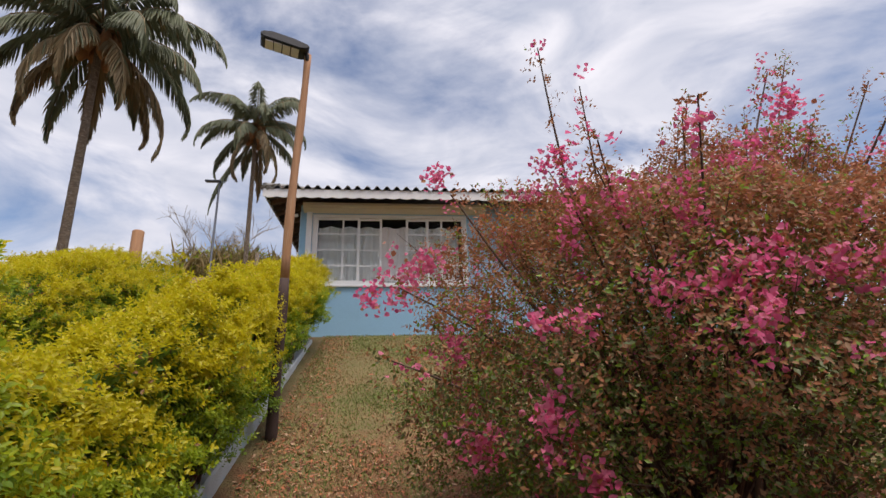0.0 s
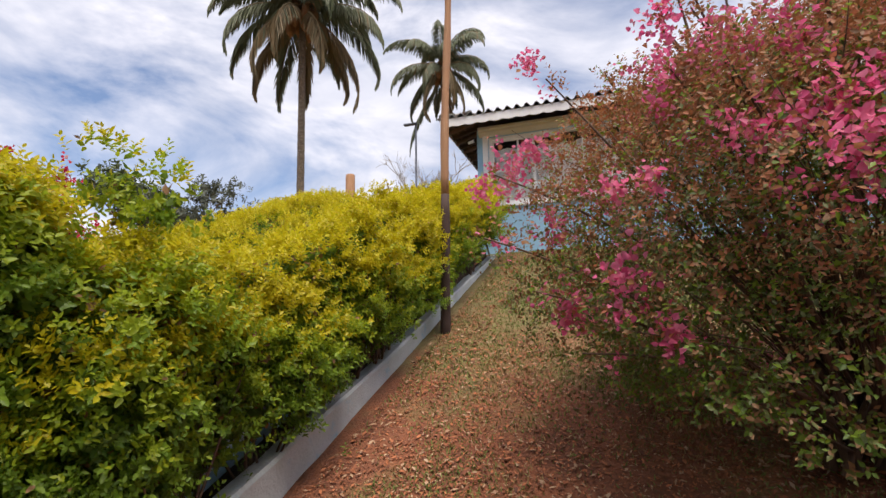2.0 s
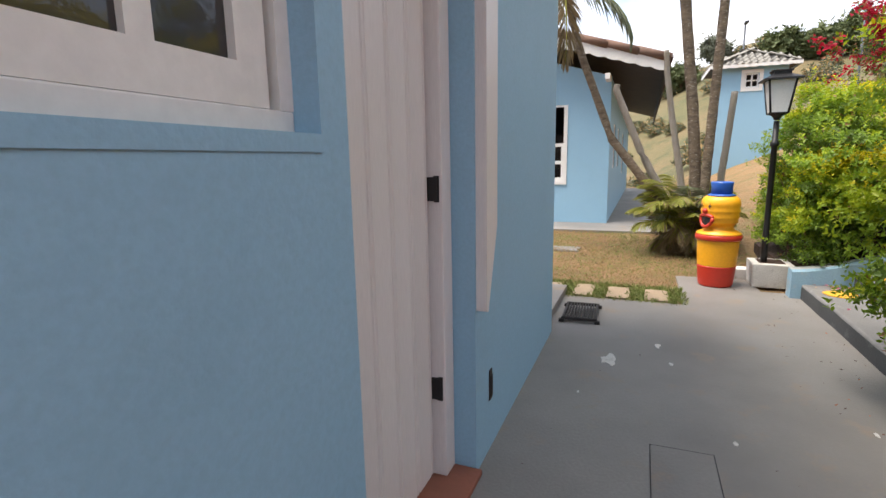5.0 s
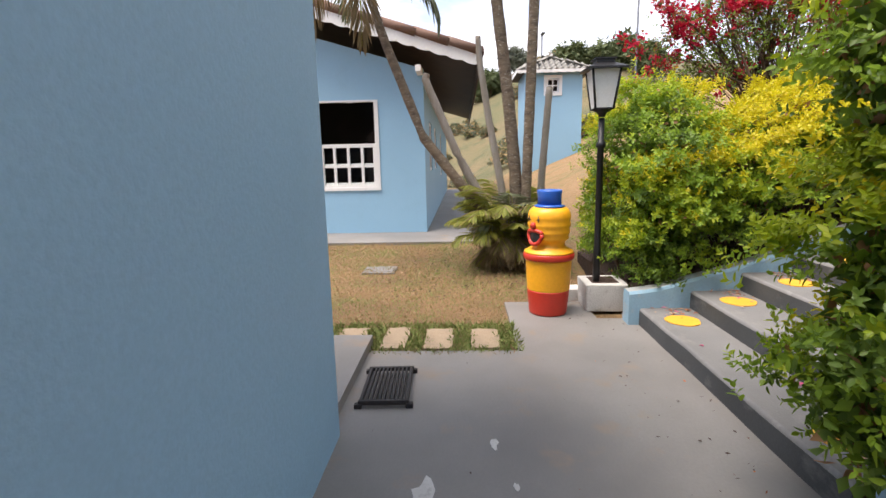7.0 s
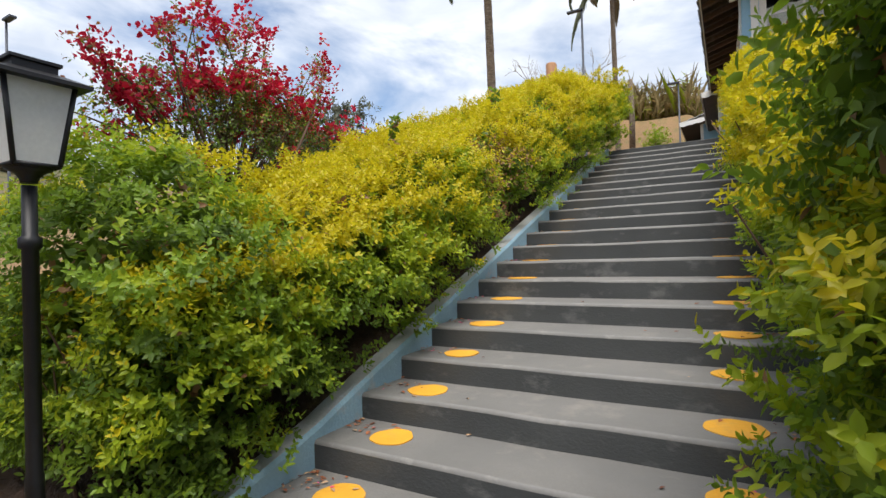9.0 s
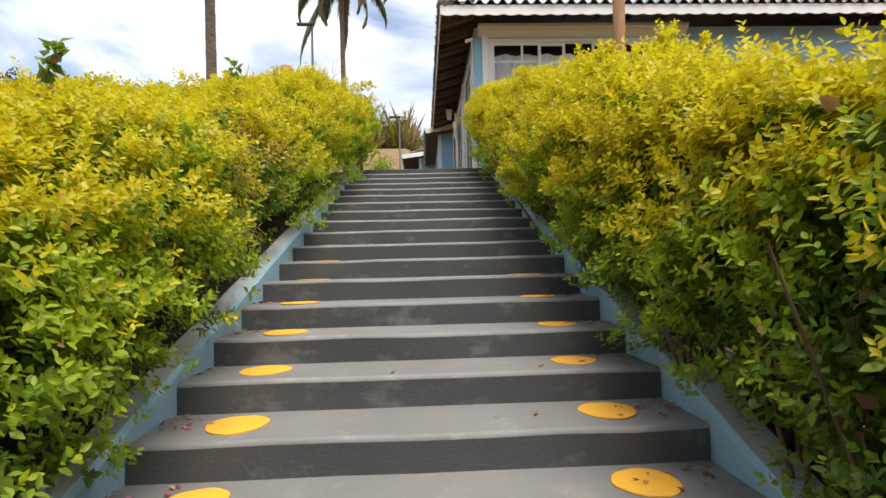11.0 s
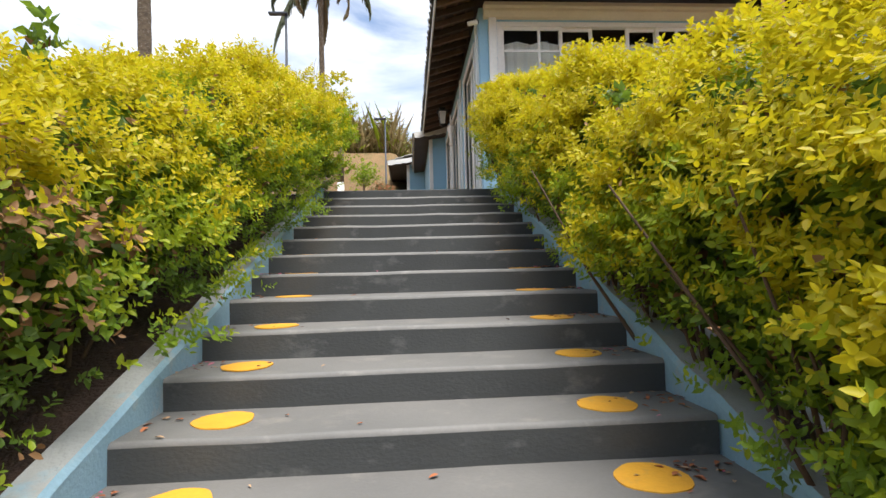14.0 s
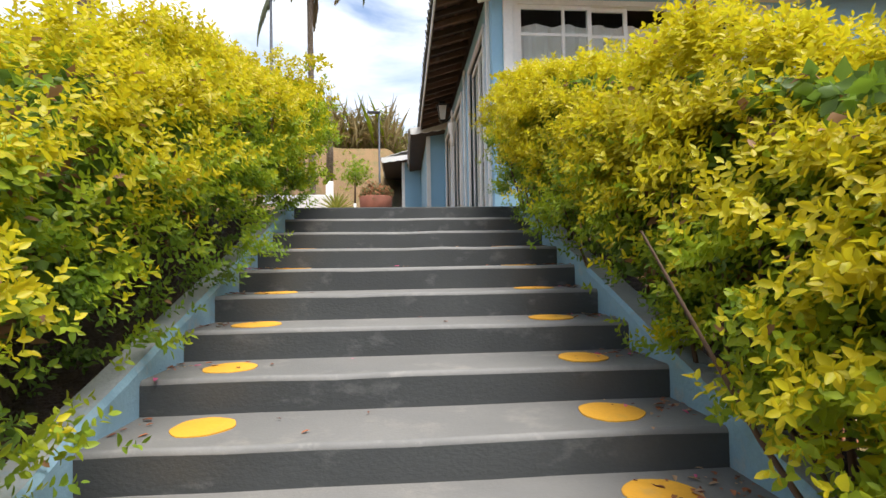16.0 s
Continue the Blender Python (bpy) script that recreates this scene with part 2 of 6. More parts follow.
M["far_tree"] = leaf_mat("far_tree_leaf", (0.07, 0.1, 0.035), (0.12, 0.14, 0.06), 0.7, 0.1)
M["far_grey"] = leaf_mat("far_grey_leaf", (0.16, 0.17, 0.13), (0.1, 0.12, 0.08), 0.7, 0.1)


def ground_mat(name, c1, c2, c3, scale):
    m, n, l, b = base_mat(name, 0.95)
    tc = n.new("ShaderNodeTexCoord").outputs["Object"]
    col = mixed(n, l, noise_fac(n, l, tc, scale, 6, 0.36, 0.64), c1, c2)
    col = mixed(n, l, noise_fac(n, l, tc, scale * 3.1, 8, 0.5, 0.66, None, 0.7), col, c3)
    f = noise_fac(n, l, tc, scale * 45, 5, 0.3, 0.7)
    sc = n.new("ShaderNodeMath")
    sc.operation = "MULTIPLY"
    sc.inputs[1].default_value = 0.6
    l.new(f, sc.inputs[0])
    col = mixed(n, l, sc.outputs[0], col, tuple(v * 0.5 for v in c1))
    l.new(col, b.inputs["Base Color"])
    bump(n, l, b, f, 0.8, 0.03)
    return m


def bank_mat(name):
    """The bank: red mulch low down, thin dry grass higher up, the two meeting in ragged patches."""
    m, n, l, b = base_mat(name, 0.95)
    tc = n.new("ShaderNodeTexCoord").outputs["Object"]
    sep = n.new("ShaderNodeSeparateXYZ")
    l.new(tc, sep.inputs[0])
    r = n.new("ShaderNodeMapRange")
    r.inputs["From Min"].default_value, r.inputs["From Max"].default_value = 2.0, 8.2
    l.new(sep.outputs["Y"], r.inputs["Value"])
    add = n.new("ShaderNodeMath")
    add.operation = "ADD"
    l.new(r.outputs["Result"], add.inputs[0])
    l.new(noise_fac(n, l, tc, 0.9, 8, 0.2, 0.8, None, 0.65), add.inputs[1])
    edge = n.new("ShaderNodeMapRange")
    edge.inputs["From Min"].default_value, edge.inputs["From Max"].default_value = 0.85, 1.15
    l.new(add.outputs[0], edge.inputs["Value"])
    mulch = mixed(n, l, noise_fac(n, l, tc, 2.4, 6), (0.33, 0.115, 0.05), (0.2, 0.072, 0.035))
    grass = mixed(n, l, noise_fac(n, l, tc, 2.0, 6), (0.25, 0.19, 0.075), (0.16, 0.155, 0.05))
    col = mixed(n, l, edge.outputs["Result"], mulch, grass)
    f = noise_fac(n, l, tc, 40, 5, 0.3, 0.7)
    sc = n.new("ShaderNodeMath")
    sc.operation = "MULTIPLY"
    sc.inputs[1].default_value = 0.6
    l.new(f, sc.inputs[0])
    col = mixed(n, l, sc.outputs[0], col, (0.1, 0.045, 0.025))
    l.new(col, b.inputs["Base Color"])
    bump(n, l, b, f, 0.6, 0.02)
    return m


M["earth"] = ground_mat("tan_earth", (0.31, 0.19, 0.09), (0.25, 0.165, 0.075), (0.16, 0.15, 0.05), 0.5)
M["mulch"] = bank_mat("reddish_mulch_and_dry_grass")
M["lawn"] = ground_mat("dry_lawn_soil", (0.33, 0.2, 0.095), (0.2, 0.12, 0.058), (0.17, 0.16, 0.05), 0.9)
M["hill"] = ground_mat("far_hillside", (0.17, 0.125, 0.06), (0.105, 0.105, 0.042), (0.06, 0.078, 0.03), 0.16)


# ---------------------------------------------------------------- small mesh helpers
def box(bm, a, b, mi=0, bevel=0.0):
    a, b = [min(u, v) for u, v in zip(a, b)], [max(u, v) for u, v in zip(a, b)]
    v = [bm.verts.new((x, y, z)) for z in (a[2], b[2]) for y in (a[1], b[1]) for x in (a[0], b[0])]
    fs = [bm.faces.new([v[i] for i in q]) for q in ((0, 2, 3, 1), (4, 5, 7, 6), (0, 1, 5, 4), (2, 6, 7, 3), (0, 4, 6, 2), (1, 3, 7, 5))]
    for f in fs:
        f.material_index = mi
    if bevel:
        es = list({e for f in fs for e in f.edges})
        bmesh.ops.bevel(bm, geom=es, offset=bevel, segments=2, profile=0.5, affect="EDGES")
    return bm


def prism(bm, outline, depth, axis="y", at=0.0, mi=0):
    """An outline of (u, v) points drawn out along an axis: x takes (y, z), y takes (x, z), z takes (x, y)."""
    def p(u, v, d):
        return {"x": (d, u, v), "y": (u, d, v), "z": (u, v, d)}[axis]
    lo = [bm.verts.new(p(u, v, at)) for u, v in outline]
    hi = [bm.verts.new(p(u, v, at + depth)) for u, v in outline]
    k = len(outline)
    fs = [bm.faces.new(lo), bm.faces.new(hi[::-1])]
    fs += [bm.faces.new((lo[i], hi[i], hi[(i + 1) % k], lo[(i + 1) % k])) for i in range(k)]
    for f in fs:
        f.material_index = mi
    bmesh.ops.recalc_face_normals(bm, faces=fs)
    return bm


def lathe(bm, profile, n=32, mi=0, at=(0, 0, 0), squash=1.0):
    """A profile of (radius, z) turned round z."""
    rings = []
    for r, z in profile:
        rings.append([bm.verts.new((at[0] + r * math.cos(2 * math.pi * i / n), at[1] + r * squash * math.sin(2 * math.pi * i / n), at[2] + z)) for i in range(n)])
    for a, b in zip(rings, rings[1:]):
        for i in range(n):
            f = bm.faces.new((a[i], a[(i + 1) % n], b[(i + 1) % n], b[i]))
            f.material_index, f.smooth = mi, True
    for ring, flip in ((rings[0], True), (rings[-1], False)):
        f = bm.faces.new(ring[::-1] if flip else ring)
        f.material_index = mi
    return bm


def tube(bm, pts, radii, n=8, mi=0, cap=True):
    """A round limb along points, with a radius at each."""
    pts = [Vector(p) for p in pts]
    rings = []
    for i, p in enumerate(pts):
        d = (pts[min(i + 1, len(pts) - 1)] - pts[max(i - 1, 0)]).normalized()
        u = d.cross(Vector((0, 0, 1)) if abs(d.z) < 0.9 else Vector((1, 0, 0))).normalized()
        w = d.cross(u)
        rings.append([bm.verts.new(p + float(radii[i]) * (math.cos(2 * math.pi * k / n) * u + math.sin(2 * math.pi * k / n) * w)) for k in range(n)])
    for a, b in zip(rings, rings[1:]):
        for k in range(n):
            f = bm.faces.new((a[k], a[(k + 1) % n], b[(k + 1) % n], b[k]))
            f.material_index, f.smooth = mi, True
    if cap:
        for ring in (rings[0][::-1], rings[-1]):
            f = bm.faces.new(ring)
            f.material_index = mi
    return bm


def part(name, bm, material, parent=None, label=""):
    """Links a bmesh as one mesh object, under a thing or a part."""
    me = bpy.data.meshes.new(name)
    bmesh.ops.recalc_face_normals(bm, faces=bm.faces)
    bm.to_mesh(me)
    bm.free()
    for m in material if isinstance(material, (list, tuple)) else [material]:
        me.materials.append(m)
    ob = new(name, me)
    ob.parent = parent
    return tagged(ob, label)


def thing(name, at, label, category, group="", kind="", turn=0.0):
    ob = new(name)
    ob.empty_display_size = 0.1
    ob.matrix_world = pose(*at, 0, 0, turn)
    return tagged(ob, label, category, group, kind)


def B(*a, **k):
    return box(bmesh.new(), *a, **k)


def raw_mesh(name, verts, faces_per, count, materials, mat_index=None, parent=None, smooth=False):
    """A mesh of many alike quads or triangles from arrays."""
    me = bpy.data.meshes.new(name)
    k = faces_per.shape[1]
    me.vertices.add(len(verts))
    me.vertices.foreach_set("co", verts.astype(np.float32).ravel())
    me.loops.add(faces_per.size)
    me.loops.foreach_set("vertex_index", faces_per.astype(np.int32).ravel())
    me.polygons.add(len(faces_per))
    me.polygons.foreach_set("loop_start", np.arange(0, faces_per.size, k, dtype=np.int32))
    me.polygons.foreach_set("loop_total", np.full(len(faces_per), k, dtype=np.int32))
    if mat_index is not None:
        me.polygons.foreach_set("material_index", mat_index.astype(np.int32))
    me.update(calc_edges=True)
    for m in materials:
        me.materials.append(m)
    ob = new(name, me)
    ob.parent = parent
    return ob


def unit(v):
    return v / np.maximum(np.linalg.norm(v, axis=-1, keepdims=True), 1e-9)


def leaves(name, pos, way, up, length, width, mats, mi, parent=None, fold=0.25, droop=0.15, slim=False):
    """One mesh of leaves, each folded along its midrib: base, tip and two points on either side."""
    n = len(pos)
    way = unit(way)
    side = unit(np.cross(way, up))
    nor = np.cross(side, way)
    L, W = length[:, None], width[:, None]
    base, tip = pos, pos + way * L - nor * L * droop
    f = fold
    def pt(a, s, w):
        return pos + way * L * a + side * W * 0.5 * s * w + nor * (W * 0.5 * w * f - L * droop * a * a)
    if slim:
        v = np.stack([base, pt(0.45, 1, 1.0), tip, pt(0.45, -1, 1.0)], 1).reshape(-1, 3)
        o = (np.arange(n) * 4)[:, None]
        faces = np.concatenate([o + np.array([[0, 1, 2]]), o + np.array([[0, 2, 3]])], 1).reshape(-1, 3)
        return raw_mesh(name, v, faces, n, mats, np.repeat(mi, 2), parent)
    v = np.stack([base, pt(0.32, 1, 0.95), pt(0.7, 1, 0.75), tip, pt(0.7, -1, 0.75), pt(0.32, -1, 0.95)], 1).reshape(-1, 3)
    o = (np.arange(n) * 6)[:, None]
    faces = np.concatenate([o + np.array([[0, 1, 2, 3]]), o + np.array([[0, 3, 4, 5]])], 1).reshape(-1, 4)
    return raw_mesh(name, v, faces, n, mats, np.repeat(mi, 2), parent)


def shoots(rng, pos, axis, per, spread, length, width):
    """Leaves round short shoots: for each shoot, per leaves up its axis. Returns arrays and the shoot's index."""
    n = len(pos)
    axis = unit(axis)
    k = np.tile(np.arange(per), n)
    idx = np.repeat(np.arange(n), per)
    a = axis[idx]
    ref = unit(np.cross(a, unit(rng.normal(size=(n, 3)))[idx]))
    oth = np.cross(a, ref)
    ang = k * 2.4 + rng.uniform(0, 6.28, n)[idx] + rng.normal(0, 0.25, n * per)
    out = ref * np.cos(ang)[:, None] + oth * np.sin(ang)[:, None]
    t = (k + 0.5) / per
    lift = 0.35 + 0.95 * t ** 2 + rng.normal(0, 0.15, n * per)
    way = unit(out + a * lift[:, None])
    p = pos[idx] + a * (t * spread)[:, None]
    ln = length * (1.1 - 0.35 * t) * rng.uniform(0.7, 1.25, n * per)
    return p, way, a, ln, width / length * ln, idx, t

# ---------------------------------------------------------------- ground
STEP_RISE, STEP_GO, STEP_Y, STEPS = 0.155, 0.4225, 1.297, 22
STAIR_L, STAIR_R = -4.62, -2.13
TOP_Z = STEPS * STEP_RISE
FOUR = np.array([[0.0, 1, 0]])


def nose(y):
    return STEP_RISE + (y - STEP_Y) * STEP_RISE / STEP_GO


def smooth(a, b, v):
    t = min(1.0, max(0.0, (v - a) / (b - a)))
    return t * t * (3 - 2 * t)


def height(x, y):
    """The lie of the land: a flat yard, a bank up to the house's terrace, fields and hills beyond."""
    bank = min(max(0.0, (y - 1.55) * 0.36), TOP_Z)
    west = min(max(0.0, (y - 0.2) * 0.4), 4.2)
    f = smooth(-6.2, -9.5, x)
    z = bank * (1 - f) + west * f
    z += smooth(24.5, 30.5, y) * 4.2 * smooth(-22, -12, x)
    z += smooth(12.5, 21, y) * 1.15 * smooth(-2.9, -4.2, x) * smooth(-22, -12, x)
    d = math.hypot(x + 4, y)
    if x < -24:
        z += smooth(-24, -75, x) * (7.5 + 2.2 * math.sin(y * 0.05 + 0.6) + 1.0 * math.sin(y * 0.13))
        z -= 2.2 * smooth(-11, -24, x) * smooth(3, -6, y) * (1 - smooth(-26, -50, x))
    elif x < -11:
        z -= 2.2 * smooth(-11, -24, x) * smooth(3, -6, y)
    z += smooth(60, 220, d) * 14 * (0.75 + 0.25 * math.sin(x * 0.02) * math.cos(y * 0.017))
    return z


def axis_steps(lo, hi, fine, out):
    v = list(np.arange(lo, hi + 1e-6, fine))
    s, a, b = fine, lo, hi
    while b < out:
        s *= 1.22
        a, b = a - s, b + s
        v = [a] + v + [b]
    return v


def build_ground():
    xs, ys = axis_steps(-12, 6, 0.2, 700), axis_steps(-5, 13, 0.2, 700)
    verts = []
    for y in ys:
        for x in xs:
            z = height(x, y)
            if x > -1.4 and 1.2 < y < 11.4:
                z += 0.03 * noise.noise(Vector((x * 0.9, y * 0.9, 0))) + 0.012 * noise.noise(Vector((x * 4, y * 4, 3)))
            elif -4.7 < x < -1.75 and 1.0 < y < 10.4:
                z -= 0.3
            elif z < 0.01:
                z = -0.03 + 0.012 * noise.noise(Vector((x, y, 1)))
            verts.append((x, y, z))
    nx, ny = len(xs), len(ys)
    faces, mi = [], []
    for j in range(ny - 1):
        for i in range(nx - 1):
            a = j * nx + i
            faces.append((a, a + 1, a + nx + 1, a + nx))
            x, y = (xs[i] + xs[i + 1]) / 2, (ys[j] + ys[j + 1]) / 2
            if x > -1.6 and y < 12:
                mi.append(1)
            elif -9.4 < x < -4 and y < 1.2:
                mi.append(2)
            elif x < -27 or y > 60 or x > 40:
                mi.append(3)
            else:
                mi.append(0)
    ob = raw_mesh("ground", np.array(verts), np.array(faces), 0, [M["earth"], M["mulch"], M["lawn"], M["hill"]], np.array(mi))
    ob.data.polygons.foreach_set("use_smooth", [True] * len(faces))
    tagged(ob, "sloping ground of dry grass, tan earth and red mulch", "ground", kind="structure")


build_ground()


def slab(name, outline, z0, z1, mat, label, category="pavement"):
    ob = part(name, prism(bmesh.new(), outline, z1 - z0, "z", z0), mat)
    return tagged(ob, label, category, kind="structure")


slab("walkway", [(-5.3, 0.17), (-5.3, 0.96), (-4.75, 0.98), (-4.75, 1.42), (-2.2, 1.46), (-1.46, 1.43), (-0.9, 1.3), (0.4, 1.05), (2.0, 0.9), (3.2, 0.8), (6.0, 0.7), (6.0, -0.94), (-2.76, -0.94), (-2.76, -1.0), (-3.98, -1.0), (-3.98, 0.17)], -0.15, 0.0, M["walkway"], "grey painted concrete walkway with scuffs and dirt", "walkway")
slab("side_platform", [(-4.14, -1.0), (-2.76, -1.0), (-2.76, -6.0), (-4.14, -6.0)], -0.15, 0.075, M["walkway"], "raised grey concrete platform beside the blue building", "platform")
slab("cottage_path", [(-9.05, -7), (-9.05, -0.1), (-9.2, 0.35), (-24, 0.35), (-24, -0.98), (-10.28, -0.98), (-10.28, -7)], -0.1, 0.02, M["walkway"], "grey concrete path round the blue cottage", "path")
slab("terrace", [(-4.6, STEP_Y + 21 * STEP_GO), (-2.1, STEP_Y + 21 * STEP_GO), (-2.1, 11.49), (-2.15, 13.5), (-4.6, 13.5)], TOP_Z - 0.3, TOP_Z, M["step"], "grey concrete terrace at the top of the stairs", "terrace")


# ---------------------------------------------------------------- stairs
def build_stairs():
    st = thing("stairs", (0, 0, 0), "wide grey painted concrete stairs with yellow dots", "stairs", kind="structure")
    rng = random.Random(4)
    for k in range(1, STEPS):
        y0, z1 = STEP_Y + (k - 1) * STEP_GO, k * STEP_RISE
        bm = bmesh.new()
        nseg = 8
        xs = [STAIR_L + (STAIR_R - STAIR_L) * i / nseg for i in range(nseg + 1)]
        prof = [(0.0, -STEP_RISE - 0.05), (0.0, -0.022), (0.006, -0.007), (0.02, 0.0), (STEP_GO + 0.02, 0.0)]
        rows = []
        for x in xs:
            dy, dz = rng.uniform(-0.006, 0.006), rng.uniform(-0.004, 0.004)
            rows.append([bm.verts.new((x, y0 + u + (dy if u < 0.03 else 0), z1 + w + (dz if u < 0.03 else 0))) for u, w in prof])
        for a, b in zip(rows, rows[1:]):
            for i in range(4):
                f = bm.faces.new((a[i], b[i], b[i + 1], a[i + 1]))
                # risers take the darker paint that carries their shade
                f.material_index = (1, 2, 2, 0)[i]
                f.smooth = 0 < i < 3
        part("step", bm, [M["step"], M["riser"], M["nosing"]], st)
        if k <= 20:
            for cx in (-4.19, -2.49):
                bm = bmesh.new()
                r1, cy = 0.128 + rng.uniform(-0.008, 0.008), y0 + 0.225 + rng.uniform(-0.015, 0.015)
                cx += rng.uniform(-0.02, 0.02)
                ring = []
                for i in range(28):
                    a = 2 * math.pi * i / 28
                    r = r1 * (1 + 0.03 * math.sin(3 * a + k) + 0.02 * math.sin(7 * a + 2 * k))
                    ring.append((cx + r * math.cos(a), cy + r * 1.0 * math.sin(a)))
                part("painted_dot", prism(bm, ring, 0.006, "z", z1 + 0.0005), M["dot"], st, "worn yellow painted dot")
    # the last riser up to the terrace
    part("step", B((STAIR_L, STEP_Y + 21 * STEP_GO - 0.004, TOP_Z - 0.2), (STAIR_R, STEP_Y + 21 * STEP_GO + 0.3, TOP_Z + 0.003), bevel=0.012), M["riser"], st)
    return st


build_stairs()


def sloping_kerb(name, x0, x1, pts, mat, label, lean=0.0):
    """A low wall along y with a sloping top: points (y, z) of the top edge."""
    bm = bmesh.new()
    rng = random.Random(len(name))
    rows = []
    fine = []
    for (ya, za), (yb, zb) in zip(pts, pts[1:]):
        k = max(1, int((yb - ya) / 0.25))
        fine += [(ya + (yb - ya) * i / k, za + (zb - za) * i / k) for i in range(k)]
    fine.append(pts[-1])
    for y, z in fine:
        d, e = rng.uniform(-0.007, 0.007), rng.uniform(-0.008, 0.008) + lean * (y - 1.3)
        rows.append([bm.verts.new(p) for p in ((x0, y, z - 0.9), (x0 + e, y, z - 0.025 + d), (x0 + 0.02 + e, y, z + d), (x1 - 0.02 + e, y, z + d), (x1 + e, y, z - 0.025 + d), (x1 + lean * (y - 1.3), y, z - 0.9))])
    for a, b in zip(rows, rows[1:]):
        for i in range(5):
            f = bm.faces.new((a[i], b[i], b[i + 1], a[i + 1]))
            f.material_index = 1 if i == 2 else 0
    bm.faces.new(rows[0])
    bm.faces.new(rows[-1][::-1])
    ob = part(name, bm, [mat, M["kerb_top"]])
    return tagged(ob, label, "kerb", kind="structure")


sloping_kerb("kerb_stairs_west", -4.72, -4.56, [(1.2, 0.3), (1.45, 0.33), (2.2, 0.55), (10.2, 3.48)], M["blue_kerb"], "sloping pale blue painted kerb wall along the stairs", 0.0092)
sloping_kerb("kerb_stairs_east", STAIR_R + 0.002, -1.95, [(1.495, 0.3), (2.2, 0.55), (10.2, 3.48)], M["blue_kerb"], "sloping pale blue painted kerb wall along the stairs")
sloping_kerb("kerb_garden", -1.75, -1.59, [(1.36, 0.31), (3.0, 0.83), (4.6, 1.32), (10.5, 3.3)], M["kerb_grey"], "worn grey kerb wall with flaking blue paint")
ob = part("kerb_bed_front", B((-2.127, 1.355, -0.1), (-1.592, 1.49, 0.307), bevel=0.015), M["blue_kerb"])
tagged(ob, "low pale blue wall closing the planting bed", "kerb", kind="structure")
for nm, xa, xb in (("bed_east", -1.96, -1.74), ("bed_west", -7.0, -4.71)):
    bm = bmesh.new()
    prism(bm, [(1.3 if xa < -3 else 1.48, -0.2), (1.3 if xa < -3 else 1.48, 0.2), (10.3, 3.4), (10.3, -0.2)], xb - xa, "x", xa)
    tagged(part(nm, bm, M["soil"]), "dark soil bed under the hedge", "soil", kind="structure")


# ---------------------------------------------------------------- building pieces
def wall_with_holes(bm, axis, at, thick, lo, hi, z0, z1, holes, mi=0):
    """A wall across axis at a place, from lo to hi, with openings (a, b, za, zb) cut through it. thick runs away from its face."""
    cuts = sorted({lo, hi, *[h[0] for h in holes], *[h[1] for h in holes]})
    for a, b in zip(cuts, cuts[1:]):
        spans = sorted((h[2], h[3]) for h in holes if h[0] <= a + 1e-6 and h[1] >= b - 1e-6)
        z = z0
        for s, e in spans + [(z1, z1)]:
            if s > z + 1e-6:
                p, q = ((at, a, z), (at + thick, b, s)) if axis == "x" else ((a, at, z), (b, at + thick, s))
                box(bm, p, q, mi)
            z = max(z, e)
    bmesh.ops.remove_doubles(bm, verts=bm.verts, dist=1e-5)
    return bm


def scallop_board(name, p0, p1, drop, thick, mat, parent, label="", pitch=0.22, out=(0, -1, 0)):
    """A fascia board between two points of its top edge, its lower edge cut in waves."""
    p0, p1, o = Vector(p0), Vector(p1), Vector(out)
    n = max(2, int((p1 - p0).length / pitch))
    bm = bmesh.new()
    top, low = [], []
    per = 6
    for i in range(n * per + 1):
        u = i / (n * per)
        p = p0.lerp(p1, u)
        d = drop * (0.86 + 0.14 * abs(math.sin(math.pi * i / per)))
        top.append(p)
        low.append(p - Vector((0, 0, d)))
    vt = [[bm.verts.new(q + o * s) for q in row] for s in (0, thick) for row in (top, low)]
    for i in range(n * per):
        for a, b in ((vt[0], vt[1]), (vt[3], vt[2]), (vt[2], vt[0]), (vt[1], vt[3])):
            bm.faces.new((a[i], a[i + 1], b[i + 1], b[i]))
    for i in (0, -1):
        bm.faces.new((vt[0][i], vt[1][i], vt[3][i], vt[2][i]))
    return part(name, bm, mat, parent, label)


